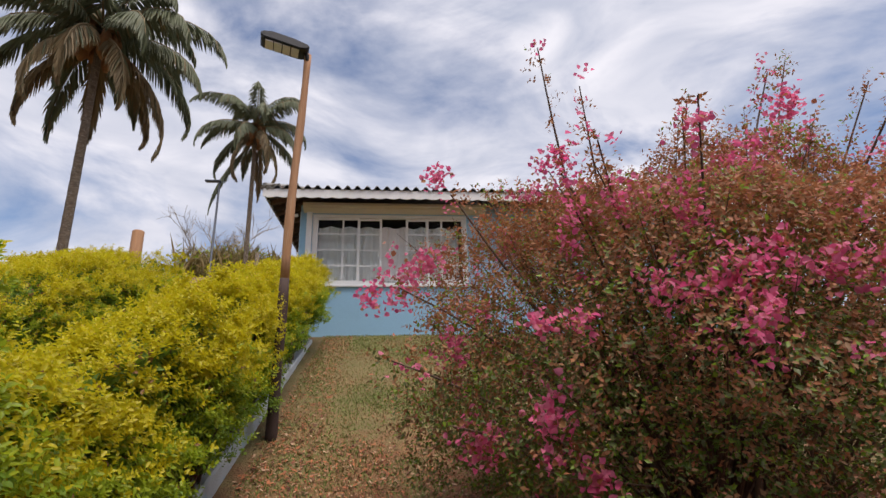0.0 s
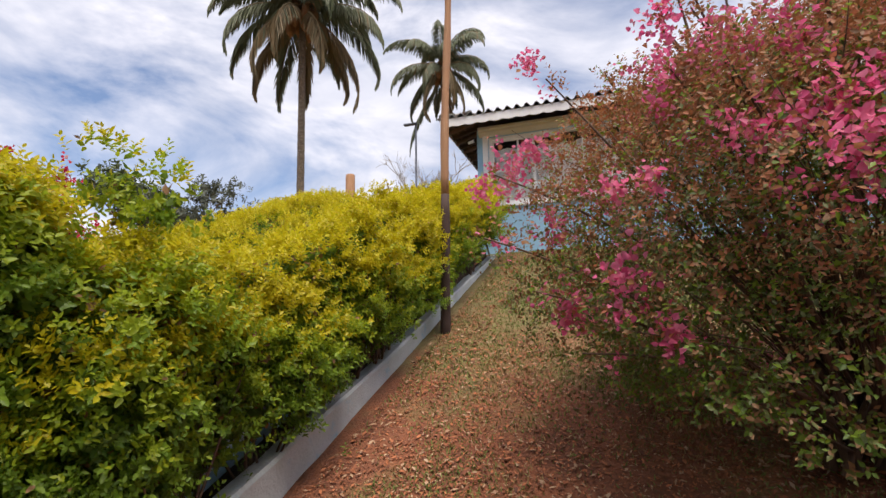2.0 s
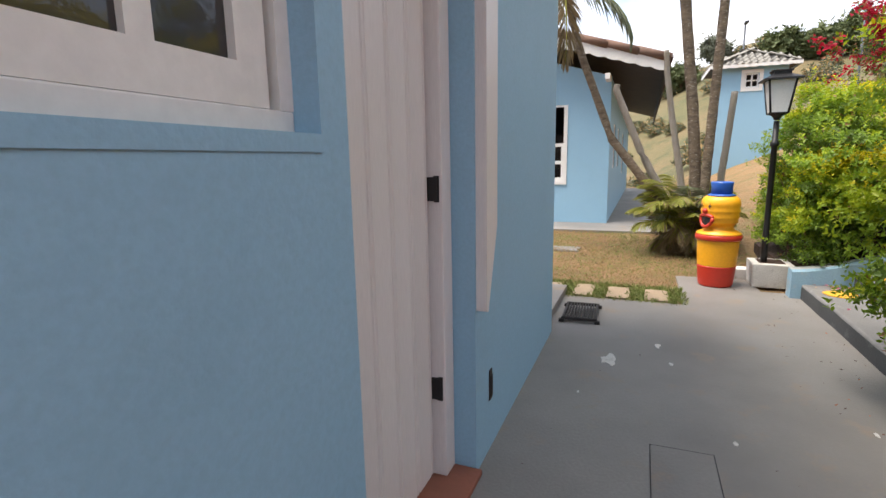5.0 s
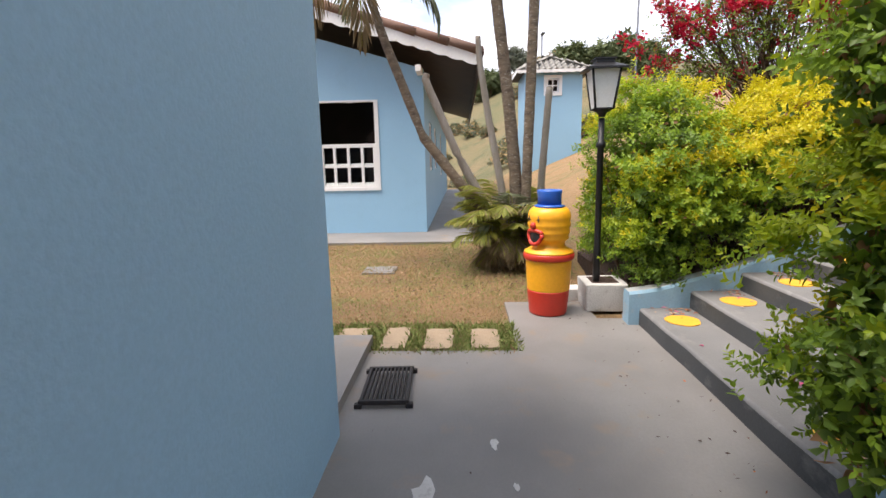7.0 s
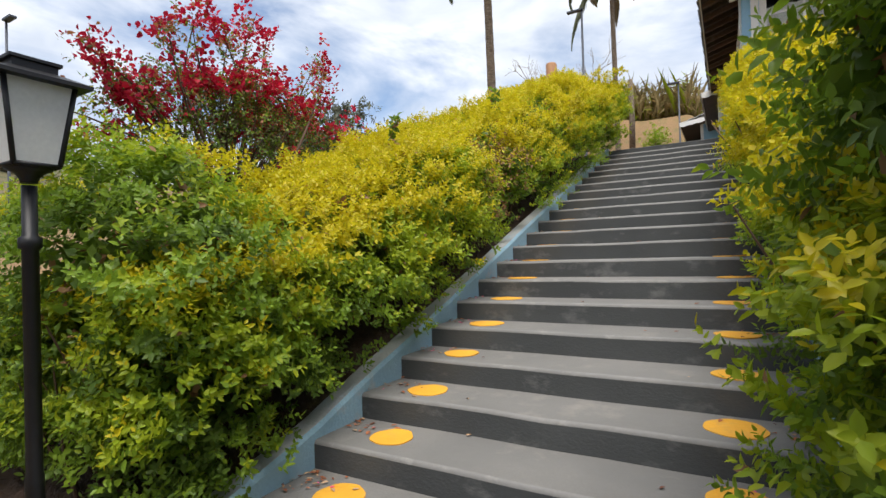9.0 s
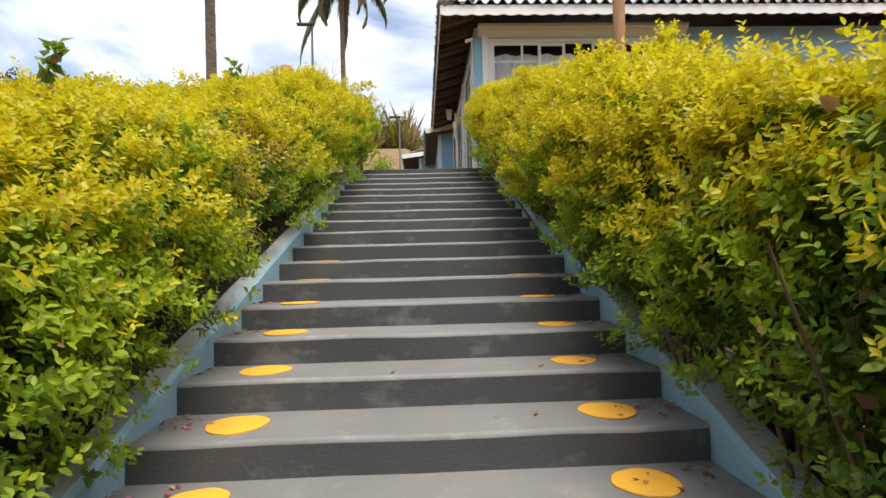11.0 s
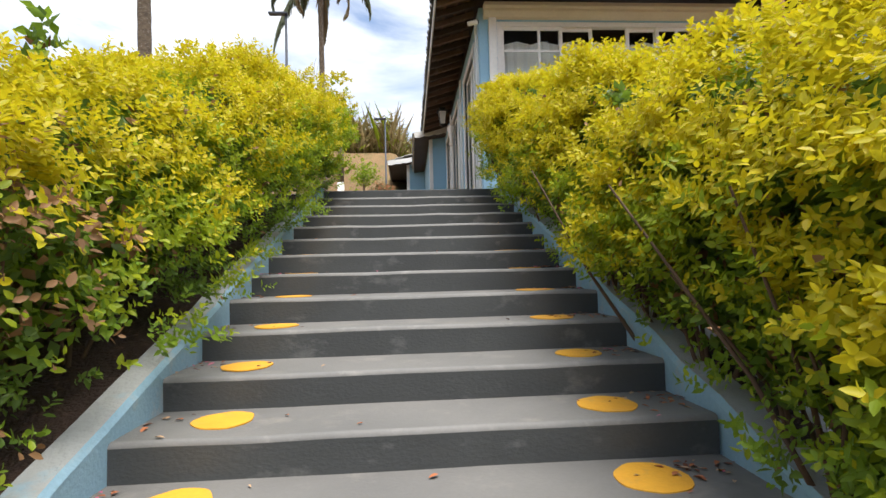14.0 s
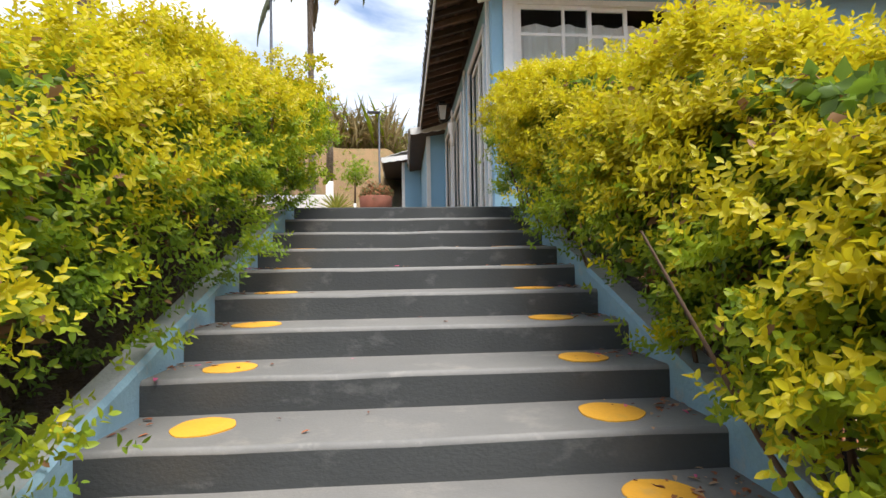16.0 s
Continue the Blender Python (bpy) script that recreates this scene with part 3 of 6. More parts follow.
def tile_sheet(name, p, along, up, n_cols, n_rows, col, row, mat, parent, label="", clip=None):
    """Rows of curved roof tiles: each row overlaps the one below."""
    p, a, u = Vector(p), Vector(along).normalized(), Vector(up).normalized()
    nrm = a.cross(u).normalized()
    if nrm.z < 0:
        nrm = -nrm
    vs, fs = [], []
    seg = 6
    rng = random.Random(n_cols * 7 + n_rows)
    for r in range(n_rows):
        for c in range(n_cols):
            if clip and not clip((c + 0.5) * col, r * row):
                continue
            j = rng.uniform(-0.01, 0.01)
            o = len(vs)
            for e, lift in ((0, 0.035), (1.12, 0.0)):
                for s in range(seg + 1):
                    w = s / seg
                    h = 0.3 * col * math.sin(math.pi * min(1, w / 0.62)) if w < 0.62 else -0.10 * col * math.sin(math.pi * (w - 0.62) / 0.38)
                    q = p + a * (c * col + w * col) + u * (r * row + e * row + j) + nrm * (h + lift)
                    vs.append(q)
            for s in range(seg):
                fs.append((o + s, o + s + 1, o + seg + 2 + s, o + seg + 1 + s))
            # front lip
            o2 = len(vs)
            for s in range(seg + 1):
                vs.append(vs[o + s] - nrm * 0.018)
            for s in range(seg):
                fs.append((o2 + s, o2 + s + 1, o + s + 1, o + s))
    ob = raw_mesh(name, np.array([tuple(v) for v in vs]), np.array(fs), 0, [mat], None, parent)
    return tagged(ob, label)


def sash(bm, axis, at, a, b, z0, z1, cols, rows, bar=0.03, rim=0.05, depth=0.035):
    """A window sash of bars and rim; axis is the way it faces."""
    def bx(u0, u1, w0, w1, dd=0.0):
        p, q = ((at + dd, u0, w0), (at + depth - dd, u1, w1)) if axis == "x" else ((u0, at + dd, w0), (u1, at + depth - dd, w1))
        box(bm, p, q)
    bx(a, b, z0, z0 + rim)
    bx(a, b, z1 - rim, z1)
    bx(a, a + rim, z0 + rim, z1 - rim)
    bx(b - rim, b, z0 + rim, z1 - rim)
    for c in cols:
        u = a + (b - a) * c
        bx(u - bar / 2, u + bar / 2, z0 + rim, z1 - rim, 0.004)
    for r in rows:
        w = z0 + (z1 - z0) * r
        bx(a + rim, b - rim, w - bar / 2, w + bar / 2, 0.006)
    return bm


def pane(axis, at, a, b, z0, z1, parent, mat=None):
    p, q = ((at, a, z0), (at + 0.004, b, z1)) if axis == "x" else ((a, at, z0), (b, at + 0.004, z1))
    ob = part("pane", B(p, q), mat or M["glass"], parent)
    ob.visible_shadow = False
    return ob


# ---------------------------------------------------------------- the house on the terrace
def build_house():
    h = thing("house", (0, 0, 0), "pale blue house with white windows and a tiled roof", "house", kind="structure")
    zf, zt = TOP_Z - 0.02, 6.62
    x0, x1, y0, y1 = -2.15, 9.0, 11.49, 19.4
    bm = bmesh.new()
    wall_with_holes(bm, "y", y0, 0.2, x0, x1, zf - 0.6, zt, [(-1.86, 1.85, 4.66, 6.4)])
    part("wall_south", bm, M["blue"], h)
    bm = bmesh.new()
    doors = [(12.15, 13.75), (15.0, 16.6), (17.3, 18.6)]
    wall_with_holes(bm, "x", x0 + 0.003, 0.2, y0 + 0.2, y1, zf - 0.6, zt, [(a, b, zf + 0.12, 6.2) for a, b in doors])
    part("wall_west", bm, M["blue"], h)
    part("wall_rest", box(B((x1 - 0.2, y0 + 0.2, zf - 0.6), (x1, y1, zt)), (x0 + 0.21, y1 - 0.2, zf - 0.6), (x1 - 0.21, y1, zt)), M["blue"], h)
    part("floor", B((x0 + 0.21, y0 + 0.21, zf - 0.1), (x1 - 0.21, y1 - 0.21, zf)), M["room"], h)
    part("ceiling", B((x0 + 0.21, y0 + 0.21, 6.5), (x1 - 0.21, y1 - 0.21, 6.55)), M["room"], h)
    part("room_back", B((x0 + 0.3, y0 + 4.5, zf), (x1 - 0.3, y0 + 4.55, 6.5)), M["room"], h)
    # window: white post, frame and sliding sashes, one slid open
    w = part("window", box(box(box(B((-1.86, y0 + 0.02, 4.66), (1.85, y0 + 0.14, 4.72)), (-1.86, y0 + 0.02, 6.33), (1.85, y0 + 0.14, 6.4)), (-1.86, y0 + 0.02, 4.72), (-1.79, y0 + 0.14, 6.33)), (1.78, y0 + 0.02, 4.72), (1.85, y0 + 0.14, 6.33)), M["white"], h, "white wooden sliding window, one sash open")
    for a, b, cols, yy in ((-1.79, -0.75, [0.62, 0.985], 0.05), (-0.8, -0.22, [], 0.09), (0.36, 0.9, [], 0.09), (0.86, 1.78, [0.4], 0.05)):
        part("sash", sash(bmesh.new(), "y", y0 + yy, a, b, 4.72, 6.33, cols, [0.26, 0.5, 0.75], 0.04, 0.055), M["white"], w)
        pane("y", y0 + yy + 0.016, a + 0.05, b - 0.05, 4.77, 6.28, w)
    part("post", B((-2.0, y0 - 0.05, 4.4), (-1.87, y0 - 0.001, 6.5), bevel=0.008), M["white"], h, "white wooden post beside the window")
    part("sill", B((-1.9, y0 - 0.06, 4.6), (1.9, y0 - 0.002, 4.655), bevel=0.008), M["white"], h)
    # roller awning box over the window
    bm = bmesh.new()
    prof = [(-0.003, 6.42), (-0.06, 6.44), (-0.14, 6.5), (-0.15, 6.54), (-0.2, 6.56), (-0.2, 6.62), (-0.003, 6.66)]
    prism(bm, [(y0 + u, v) for u, v in prof], 4.4, "x", -2.08)
    part("window_hood", bm, M["cream"], h, "cream moulded hood over the window")
    # lace valance behind the glass
    bm = bmesh.new()
    for i in range(60):
        xa, xb = -1.75 + i * 0.057, -1.75 + (i + 1) * 0.057
        d = [6.17 - 0.025 * math.sin(v * 14) for v in (xa, xb)]
        yy = [y0 + 0.3 + 0.012 * math.sin(v * 40) for v in (xa, xb)]
        vv = [bm.verts.new(p) for p in ((xa, yy[0], 4.8), (xb, yy[1], 4.8), (xb, yy[1], d[1]), (xa, yy[0], d[0]))]
        bm.faces.new(vv)
    part("curtain", bm, M["curtain"], h, "pale lace curtain behind the panes")
    # west doors: white frames, tall leaves
    for a, b in doors:
        d = part("door", box(box(B((x0 - 0.03, a - 0.1, zf + 0.12), (x0 + 0.15, a, 6.3)), (x0 - 0.03, b, zf + 0.12), (x0 + 0.15, b + 0.1, 6.3)), (x0 - 0.03, a, 6.2), (x0 + 0.15, b, 6.3)), M["white"], h, "tall white framed glazed door")
        mid = (a + b) / 2
        for s, e in ((a, mid), (mid, b)):
            part("leaf", sash(bmesh.new(), "x", x0 + 0.04, s, e, zf + 0.12, 6.2, [], [], 0.04, 0.08), M["white"], d)
            pane("x", x0 + 0.055, s + 0.07, e - 0.07, zf + 0.2, 6.12, d)
            part("blind", B((x0 + 0.1, s + 0.08, zf + 0.15), (x0 + 0.108, e - 0.08, 6.15)), M["cream"], d, "beige blind behind the glass")
    for y in (11.72, 14.4, 16.95):
        part("pilaster", B((x0 - 0.04, y - 0.06, zf), (x0 + 0.002, y + 0.06, zt - 0.1), bevel=0.006), M["white"], h, "white painted corner board")
    # roof: low hip over both eaves, boarded underside on rafters
    ex, ey, ez, rise = -2.86, 10.78, 6.66, 0.32
    bm = bmesh.new()
    A, C = (ex, ey, ez), (9.7, ey, ez)
    r1, r2 = (3.4, ey + 6.2, ez + 6.2 * rise), (3.5, 19.9, ez + 6.2 * rise)
    D = (ex, 19.9, ez)
    E = (9.7, 19.9, ez)
    vs = [bm.verts.new(p) for p in (A, C, r1, r2, D, E)]
    for q in ((0, 1, 2), (0, 2, 3, 4), (1, 5, 3, 2)):
        bm.faces.new([vs[i] for i in q])
    part("roof_boards", bm, M["rafter"], h, "dark boarded underside of the roof")
    # rafters under the west eave, and tile battens seen from below
    for i in range(26):
        y = 11.0 + i * 0.35
        bm = bmesh.new()
        prism(bm, [(ex + 0.02, ez - 0.1), (ex + 0.02, ez - 0.012), (x0, ez + (x0 - ex) * rise - 0.014), (x0, ez + (x0 - ex) * rise - 0.12)], 0.06, "y", y)
        part("rafter", bm, M["tile_brown"] if i % 2 else M["rafter"], h)
    for i in range(16):
        x = -2.4 + i * 0.7
        bm = bmesh.new()
        prism(bm, [(ey + 0.02, ez - 0.1), (ey + 0.02, ez - 0.012), (y0, ez + (y0 - ey) * rise - 0.014), (y0, ez + (y0 - ey) * rise - 0.12)], 0.06, "x", x)
        part("rafter", bm, M["rafter"], h)
    for j in range(3):
        x = ex + 0.15 + j * 0.2
        part("batten", B((x, ey, ez + (x - ex) * rise - 0.012), (x + 0.04, 19.8, ez + (x - ex) * rise + 0.012)), M["tile_brown"], h)
    scallop_board("fascia", (ex - 0.02, ey, ez + 0.06), (9.7, ey, ez + 0.06), 0.21, 0.025, M["white"], h, "white scalloped fascia board", 0.3)
    scallop_board("fascia", (ex, ey - 0.02, ez + 0.06), (ex, 19.9, ez + 0.06), 0.14, 0.022, M["white"], h, "white scalloped fascia board", 0.3, (-1, 0, 0))
    rl = math.hypot(1, rise)
    tile_sheet("roof_tiles", (ex, ey - 0.06, ez + 0.05), (1, 0, 0), (0, 1, rise), 56, 17, 0.224, 0.38, M["tile"], h, "weathered curved clay tiles", lambda a, r: a > r / rl - 0.1 and a < 12.56 - r / rl + 0.1)
    tile_sheet("roof_tiles", (ex - 0.06, 19.9, ez + 0.05), (0, -1, 0), (1, 0, rise), 41, 17, 0.224, 0.38, M["tile"], h, "weathered curved clay tiles", lambda a, r: a < 9.15 - r / rl + 0.1)
    # hip tiles
    bm = bmesh.new()
    for i in range(16):
        u = i / 16
        p = Vector(A).lerp(Vector(r1), u) + Vector((0, 0, 0.1))
        q = Vector(A).lerp(Vector(r1), u + 0.075) + Vector((0, 0, 0.13))
        tube(bm, [p, q], [0.11, 0.09], 10)
    part("hip_tiles", bm, M["tile"], h)
    return h


build_house()


def build_annex(name, x0, y0, y1, zt, label, ov=0.75):
    """The lower back wings of the house, seen past its west wall."""
    a = thing(name, (0, 0, 0), label, "house", kind="structure")
    part("wall", B((x0, y0, TOP_Z - 0.5), (2.0, y1, zt)), M["blue"], a)
    part("corner_board", B((x0 - 0.02, y0 - 0.02, TOP_Z), (x0 + 0.1, y0 - 0.001, zt), bevel=0.005), M["white"], a)
    bm = bmesh.new()
    prism(bm, [(x0 - ov, zt - 0.28), (x0 - ov, zt - 0.2), (2.0, zt + 0.62), (2.0, zt + 0.54)], y1 - y0 + 0.5, "y", y0 - 0.5)
    part("roof_boards", bm, M["rafter"], a)
    scallop_board("fascia", (x0 - ov - 0.03, y0 - 0.5, zt - 0.1), (2.0, y0 - 0.5, zt + 0.72), 0.2, 0.025, M["white"], a, "white fascia board", 0.3)
    scallop_board("fascia", (x0 - ov - 0.03, y0 - 0.5, zt - 0.1), (x0 - ov - 0.03, y1, zt - 0.1), 0.12, 0.02, M["white"], a, "white fascia board", 0.3, (-1, 0, 0))
    tile_sheet("roof_tiles", (x0 - ov - 0.07, y1, zt - 0.12), (0, -1, 0), (1, 0, 0.3), int((y1 - y0 + 0.5) / 0.224), 8, 0.224, 0.38, M["tile"], a)
    return a


build_annex("house_wing", -2.66, 19.42, 24.5, 6.75, "pale blue back wing of the house with a tiled roof", 0.45)
build_annex("house_wing", -3.4, 24.52, 30.0, 7.0, "low pale blue outbuilding with dark eaves")


# ---------------------------------------------------------------- the near building along the walkway
def build_near():
    h = thing("near_building", (0, 0, 0), "blue painted building with a white plank door", "building", kind="structure")
    y, xw, xe, zt = -0.94, -2.76, 6.0, 3.75
    win = (0.44, 1.7, 1.53, 2.75)
    door = (-0.65, 0.33, 0.02, 2.6)
    bm = bmesh.new()
    wall_with_holes(bm, "y", y, -0.24, xw, xe, -0.2, zt, [win, door])
    part("wall_north", bm, M["blue"], h)
    part("wall_west", B((xw, -6.0, -0.2), (xw + 0.24, y - 0.241, zt)), M["blue"], h)
    part("wall_south", B((xw + 0.25, -6.0, -0.2), (xe, -5.8, zt)), M["blue"], h)
    part("wall_east", B((xe - 0.2, -5.79, -0.2), (xe, y - 0.241, zt)), M["blue"], h)
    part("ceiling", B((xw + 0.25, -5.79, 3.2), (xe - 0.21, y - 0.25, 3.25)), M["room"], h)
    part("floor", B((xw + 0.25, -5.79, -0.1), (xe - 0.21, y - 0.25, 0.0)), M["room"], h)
    # door: frame, planks with rounded edges and grooves between, hinges
    d = thing("door", (0, 0, 0), "", "")
    d.parent = h
    ya = -1.12
    part("frame", box(box(B((-0.647, ya - 0.04, 0.03), (-0.54, ya + 0.075, 2.59), bevel=0.006), (0.26, ya - 0.04, 0.03), (0.327, ya + 0.05, 2.59), bevel=0.006), (-0.54, ya - 0.04, 2.48), (0.26, ya + 0.05, 2.59)), M["door"], d, "white painted door frame")
    n = 5
    wd = 0.786 / n
    for i in range(n):
        a = -0.528 + i * wd
        bm = bmesh.new()
        prism(bm, [(a + 0.0015, ya - 0.02), (a + 0.0015, ya + 0.004), (a + 0.008, ya + 0.014), (a + 0.016, ya + 0.014), (a + 0.022, ya + 0.005), (a + 0.03, ya + 0.014), (a + wd - 0.006, ya + 0.014), (a + wd - 0.0015, ya + 0.008), (a + wd - 0.0015, ya - 0.02)], 2.43, "z", 0.045)
        part("plank", bm, M["door"], d)
    for z in (0.46, 1.35, 2.25):
        part("hinge", box(B((-0.552, ya + 0.012, z - 0.05), (-0.528, ya + 0.056, z + 0.05)), (-0.548, ya + 0.04, z - 0.055), (-0.532, ya + 0.062, z + 0.055)), M["black"], d, "black steel hinge")
    part("threshold", B((-0.65, -1.2, 0.0), (0.33, y + 0.03, 0.03), bevel=0.006), M["terracotta"], d, "terracotta threshold tile")
    # tapered board fixed to the wall beside the door
    bm = bmesh.new()
    prism(bm, [(-0.665, 0.8), (-0.69, 0.79), (-0.835, 1.17), (-0.845, 2.6), (-0.67, 2.6)], 0.05, "y", y)
    part("wall_board", bm, M["door"], h, "white wooden board with a tapered end")
    # window
    w = thing("window", (0, 0, 0), "", "")
    w.parent = h
    yw = -1.08
    part("frame", box(box(box(B((win[0], yw, win[2]), (win[1], yw + 0.07, win[2] + 0.05), bevel=0.004), (win[0], yw, win[3] - 0.05), (win[1], yw + 0.07, win[3])), (win[0], yw, win[2] + 0.05), (win[0] + 0.045, yw + 0.07, win[3] - 0.05)), (win[1] - 0.045, yw, win[2] + 0.05), (win[1], yw + 0.07, win[3] - 0.05)), M["white"], w)
    for a, b in ((0.507, 1.078), (1.082, 1.653)):
        part("sash", sash(bmesh.new(), "y", yw + 0.02, a, b, win[2] + 0.052, win[3] - 0.052, [0.5], [0.5], 0.05, 0.085, 0.04), M["white"], w)
        pane("y", yw + 0.035, a + 0.07, b - 0.07, win[2] + 0.12, win[3] - 0.12, w, M["dark_glass"])
    part("window_sill", B((win[0] - 0.0, yw + 0.071, win[2] - 0.04), (win[1], y + 0.004, win[2] - 0.001)), M["blue"], w)
    # small broken hole with wires low on the wall
    part("socket_box", box(B((-0.905, y - 0.0, 0.27), (-0.86, y + 0.006, 0.43), bevel=0.002), (-0.895, y + 0.006, 0.29), (-0.87, y + 0.012, 0.4)), M["iron"], h, "open socket box with loose wires")
    # roof with a deep overhang
    ex, ey, ez = -3.32, -0.1, 3.62
    bm = bmesh.new()
    prism(bm, [(ey, ez - 0.05), (ey, ez), (-3.4, ez + 0.95), (-6.7, ez), (-6.7, ez - 0.05), (-3.4, ez + 0.9)], xe - ex + 0.5, "x", ex)
    part("roof_boards", bm, M["rafter"], h)
    # fascia and soffit coloured dark for the backlit eave's shade
    scallop_board("fascia", (ex, ey + 0.025, ez + 0.02), (xe, ey + 0.025, ez + 0.02), 0.16, 0.025, M["rafter"], h, "dark scalloped fascia board", 0.25, (0, 1, 0))
    scallop_board("fascia", (ex - 0.02, ey, ez + 0.02), (ex - 0.02, -6.7, ez + 0.02), 0.22, 0.025, M["rafter"], h, "dark scalloped fascia board", 0.25, (-1, 0, 0))
    part("soffit", B((ex, -6.7, ez - 0.12), (xw - 0.002, ey - 0.7, ez - 0.09)), M["rafter"], h, "dark boarded soffit")
    for i in range(14):
        x = ex + 0.3 + i * 0.62
        bm = bmesh.new()
        s = 0.95 / 3.3
        prism(bm, [(ey - 0.03, ez - 0.16), (ey - 0.03, ez - 0.06), (y, ez - 0.06 + (ey - y) * s), (y, ez - 0.16 + (ey - y) * s)], 0.06, "x", x)
        part("rafter", bm, M["rafter"], h)
    tile_sheet("roof_tiles", (ex, ey + 0.06, ez + 0.03), (1, 0, 0), (0, -1, 0.288), 42, 9, 0.224, 0.38, M["tile"], h)
    return h


build_near()


# ---------------------------------------------------------------- the cottage across the lawn
def build_cottage():
    h = thing("cottage", (0, 0, 0), "pale blue cottage with a half-open white sash window", "house", kind="structure")
    x, y = -10.28, -0.98
    s, ez = 0.3, 3.3
    win = (-3.14, -1.88, 0.88, 2.63)
    bm = bmesh.new()
    wall_with_holes(bm, "x", x, -0.22, -7.0, y, -0.3, 3.02, [win, (-4.65, -3.72, 0.02, 2.6)])
    prism(bm, [(-7.0, 3.02), (y, 3.02), (y, 3.18), (-4.6, 3.18 + 1.09), (-7.0, 3.18 + 0.4)], -0.22, "x", x)
    part("wall_east", bm, M["blue"], h)
    bm = bmesh.new()
    wall_with_holes(bm, "y", y - 0.003, -0.2, -24.0, x - 0.22, -0.3, 3.15, [(-12.8, -11.8, 1.2, 2.3), (-14.9, -13.9, 1.2, 2.3), (-18.5, -17.3, 0.9, 2.3)])
    part("wall_north", bm, M["blue"], h)
    part("wall_rest", box(B((-24.0, -7.0, -0.3), (-23.8, y - 0.21, 3.15)), (-23.79, -7.0, -0.3), (x - 0.23, -6.8, 3.15)), M["blue"], h)
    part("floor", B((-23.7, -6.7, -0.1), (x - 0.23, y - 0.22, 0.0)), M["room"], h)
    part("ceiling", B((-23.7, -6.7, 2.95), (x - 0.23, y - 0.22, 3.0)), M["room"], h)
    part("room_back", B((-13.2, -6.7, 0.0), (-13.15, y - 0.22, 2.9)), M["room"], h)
    part("room_shelf", B((-12.0, -2.35, 0.0), (-11.5, -1.4, 2.05)), M["rafter"], h, "dark cupboard inside the room")
    w = thing("window", (0, 0, 0), "", "")
    w.parent = h
    f = bmesh.new()
    for p, q in (((x - 0.1, win[0], win[2]), (x + 0.03, win[1], win[2] + 0.06)), ((x - 0.1, win[0], win[3] - 0.035), (x + 0.012, win[1], win[3])), ((x - 0.1, win[0], win[2] + 0.06), (x + 0.02, win[0] + 0.07, win[3] - 0.035)), ((x - 0.1, win[1] - 0.08, win[2] + 0.06), (x + 0.02, win[1], win[3] - 0.035))):
        box(f, p, q)
    part("window_frame", f, M["white"], w)
    zm = 1.78
    part("sash", sash(bmesh.new(), "x", x - 0.05, win[0] + 0.07, win[1] - 0.08, win[2] + 0.06, zm, [0.25, 0.5, 0.75], [0.5], 0.05, 0.055), M["white"], w)
    part("sash", sash(bmesh.new(), "x", x - 0.095, win[0] + 0.07, win[1] - 0.08, win[2] + 0.1, zm + 0.02, [0.25, 0.5, 0.75], [0.5], 0.05, 0.055), M["white"], w)
    pane("x", x - 0.03, win[0] + 0.1, win[1] - 0.1, win[2] + 0.1, zm - 0.04, w)
    part("latch", B((x - 0.04, -2.5, 2.58), (x + 0.02, -2.38, 2.63)), M["white"], w)
    # added dark panel closes the doorway, its colour standing for the unlit interior
    part("doorway_panel", B((x - 0.24, -4.6, 0.03), (x - 0.2, -3.74, 2.58), bevel=0.006), M["rafter"], h, "dark panel in the doorway, coloured as the dim interior")
    for a, b, z0, z1 in ((-12.8, -11.8, 1.2, 2.3), (-14.9, -13.9, 1.2, 2.3), (-18.5, -17.3, 0.9, 2.3)):
        part("window_frame", sash(bmesh.new(), "y", y - 0.06, a, b, z0, z1, [0.33, 0.66], [0.5], 0.05, 0.07), M["white"], h)
        pane("y", y - 0.05, a + 0.06, b - 0.06, z0 + 0.06, z1 - 0.06, h, M["dark_glass"])
    # roof slopes down to the north, with a deep boarded eave
    ye, xr = 0.06, -9.72
    top = (-4.6, ez + (ye + 4.6) * s)
    bm = bmesh.new()
    prism(bm, [(ye, ez - 0.04), (ye, ez), top, (-9.4, ez), (-9.4, ez - 0.04), (top[0], top[1] - 0.05)], -14.6, "x", xr - 0.03)
    part("roof_boards", bm, M["rafter"], h)
    scallop_board("fascia", (xr, -4.6, ez + 0.03 + (ye + 4.6) * s), (xr, ye - 0.0, ez + 0.03), 0.23, 0.03, M["white"], h, "white scalloped barge board", 0.3, (1, 0, 0))
    scallop_board("fascia", (xr, ye + 0.0, ez + 0.0), (-24.3, ye + 0.0, ez + 0.0), 0.36, 0.03, M["rafter"], h, "dark scalloped fascia board", 0.3, (0, 1, 0))
    tile_sheet("roof_tiles", (-24.3, ye + 0.1, ez + 0.03), (1, 0, 0), (0, -1, s), 65, 12, 0.224, 0.38, M["tile_brown"], h, "brown clay roof tiles")
    for i in range(8):
        u = i / 8
        bm = bmesh.new()
        p = Vector((xr + 0.02, ye + 0.08, ez + 0.05)).lerp(Vector((xr + 0.02, -4.6, top[1] + 0.08)), u)
        q = Vector((xr + 0.02, ye + 0.08, ez + 0.05)).lerp(Vector((xr + 0.02, -4.6, top[1] + 0.08)), u + 0.135)
        tube(bm, [p, q + Vector((0, 0, 0.02))], [0.085, 0.075], 10)
        part("verge_tile", bm, M["tile_brown"], h)
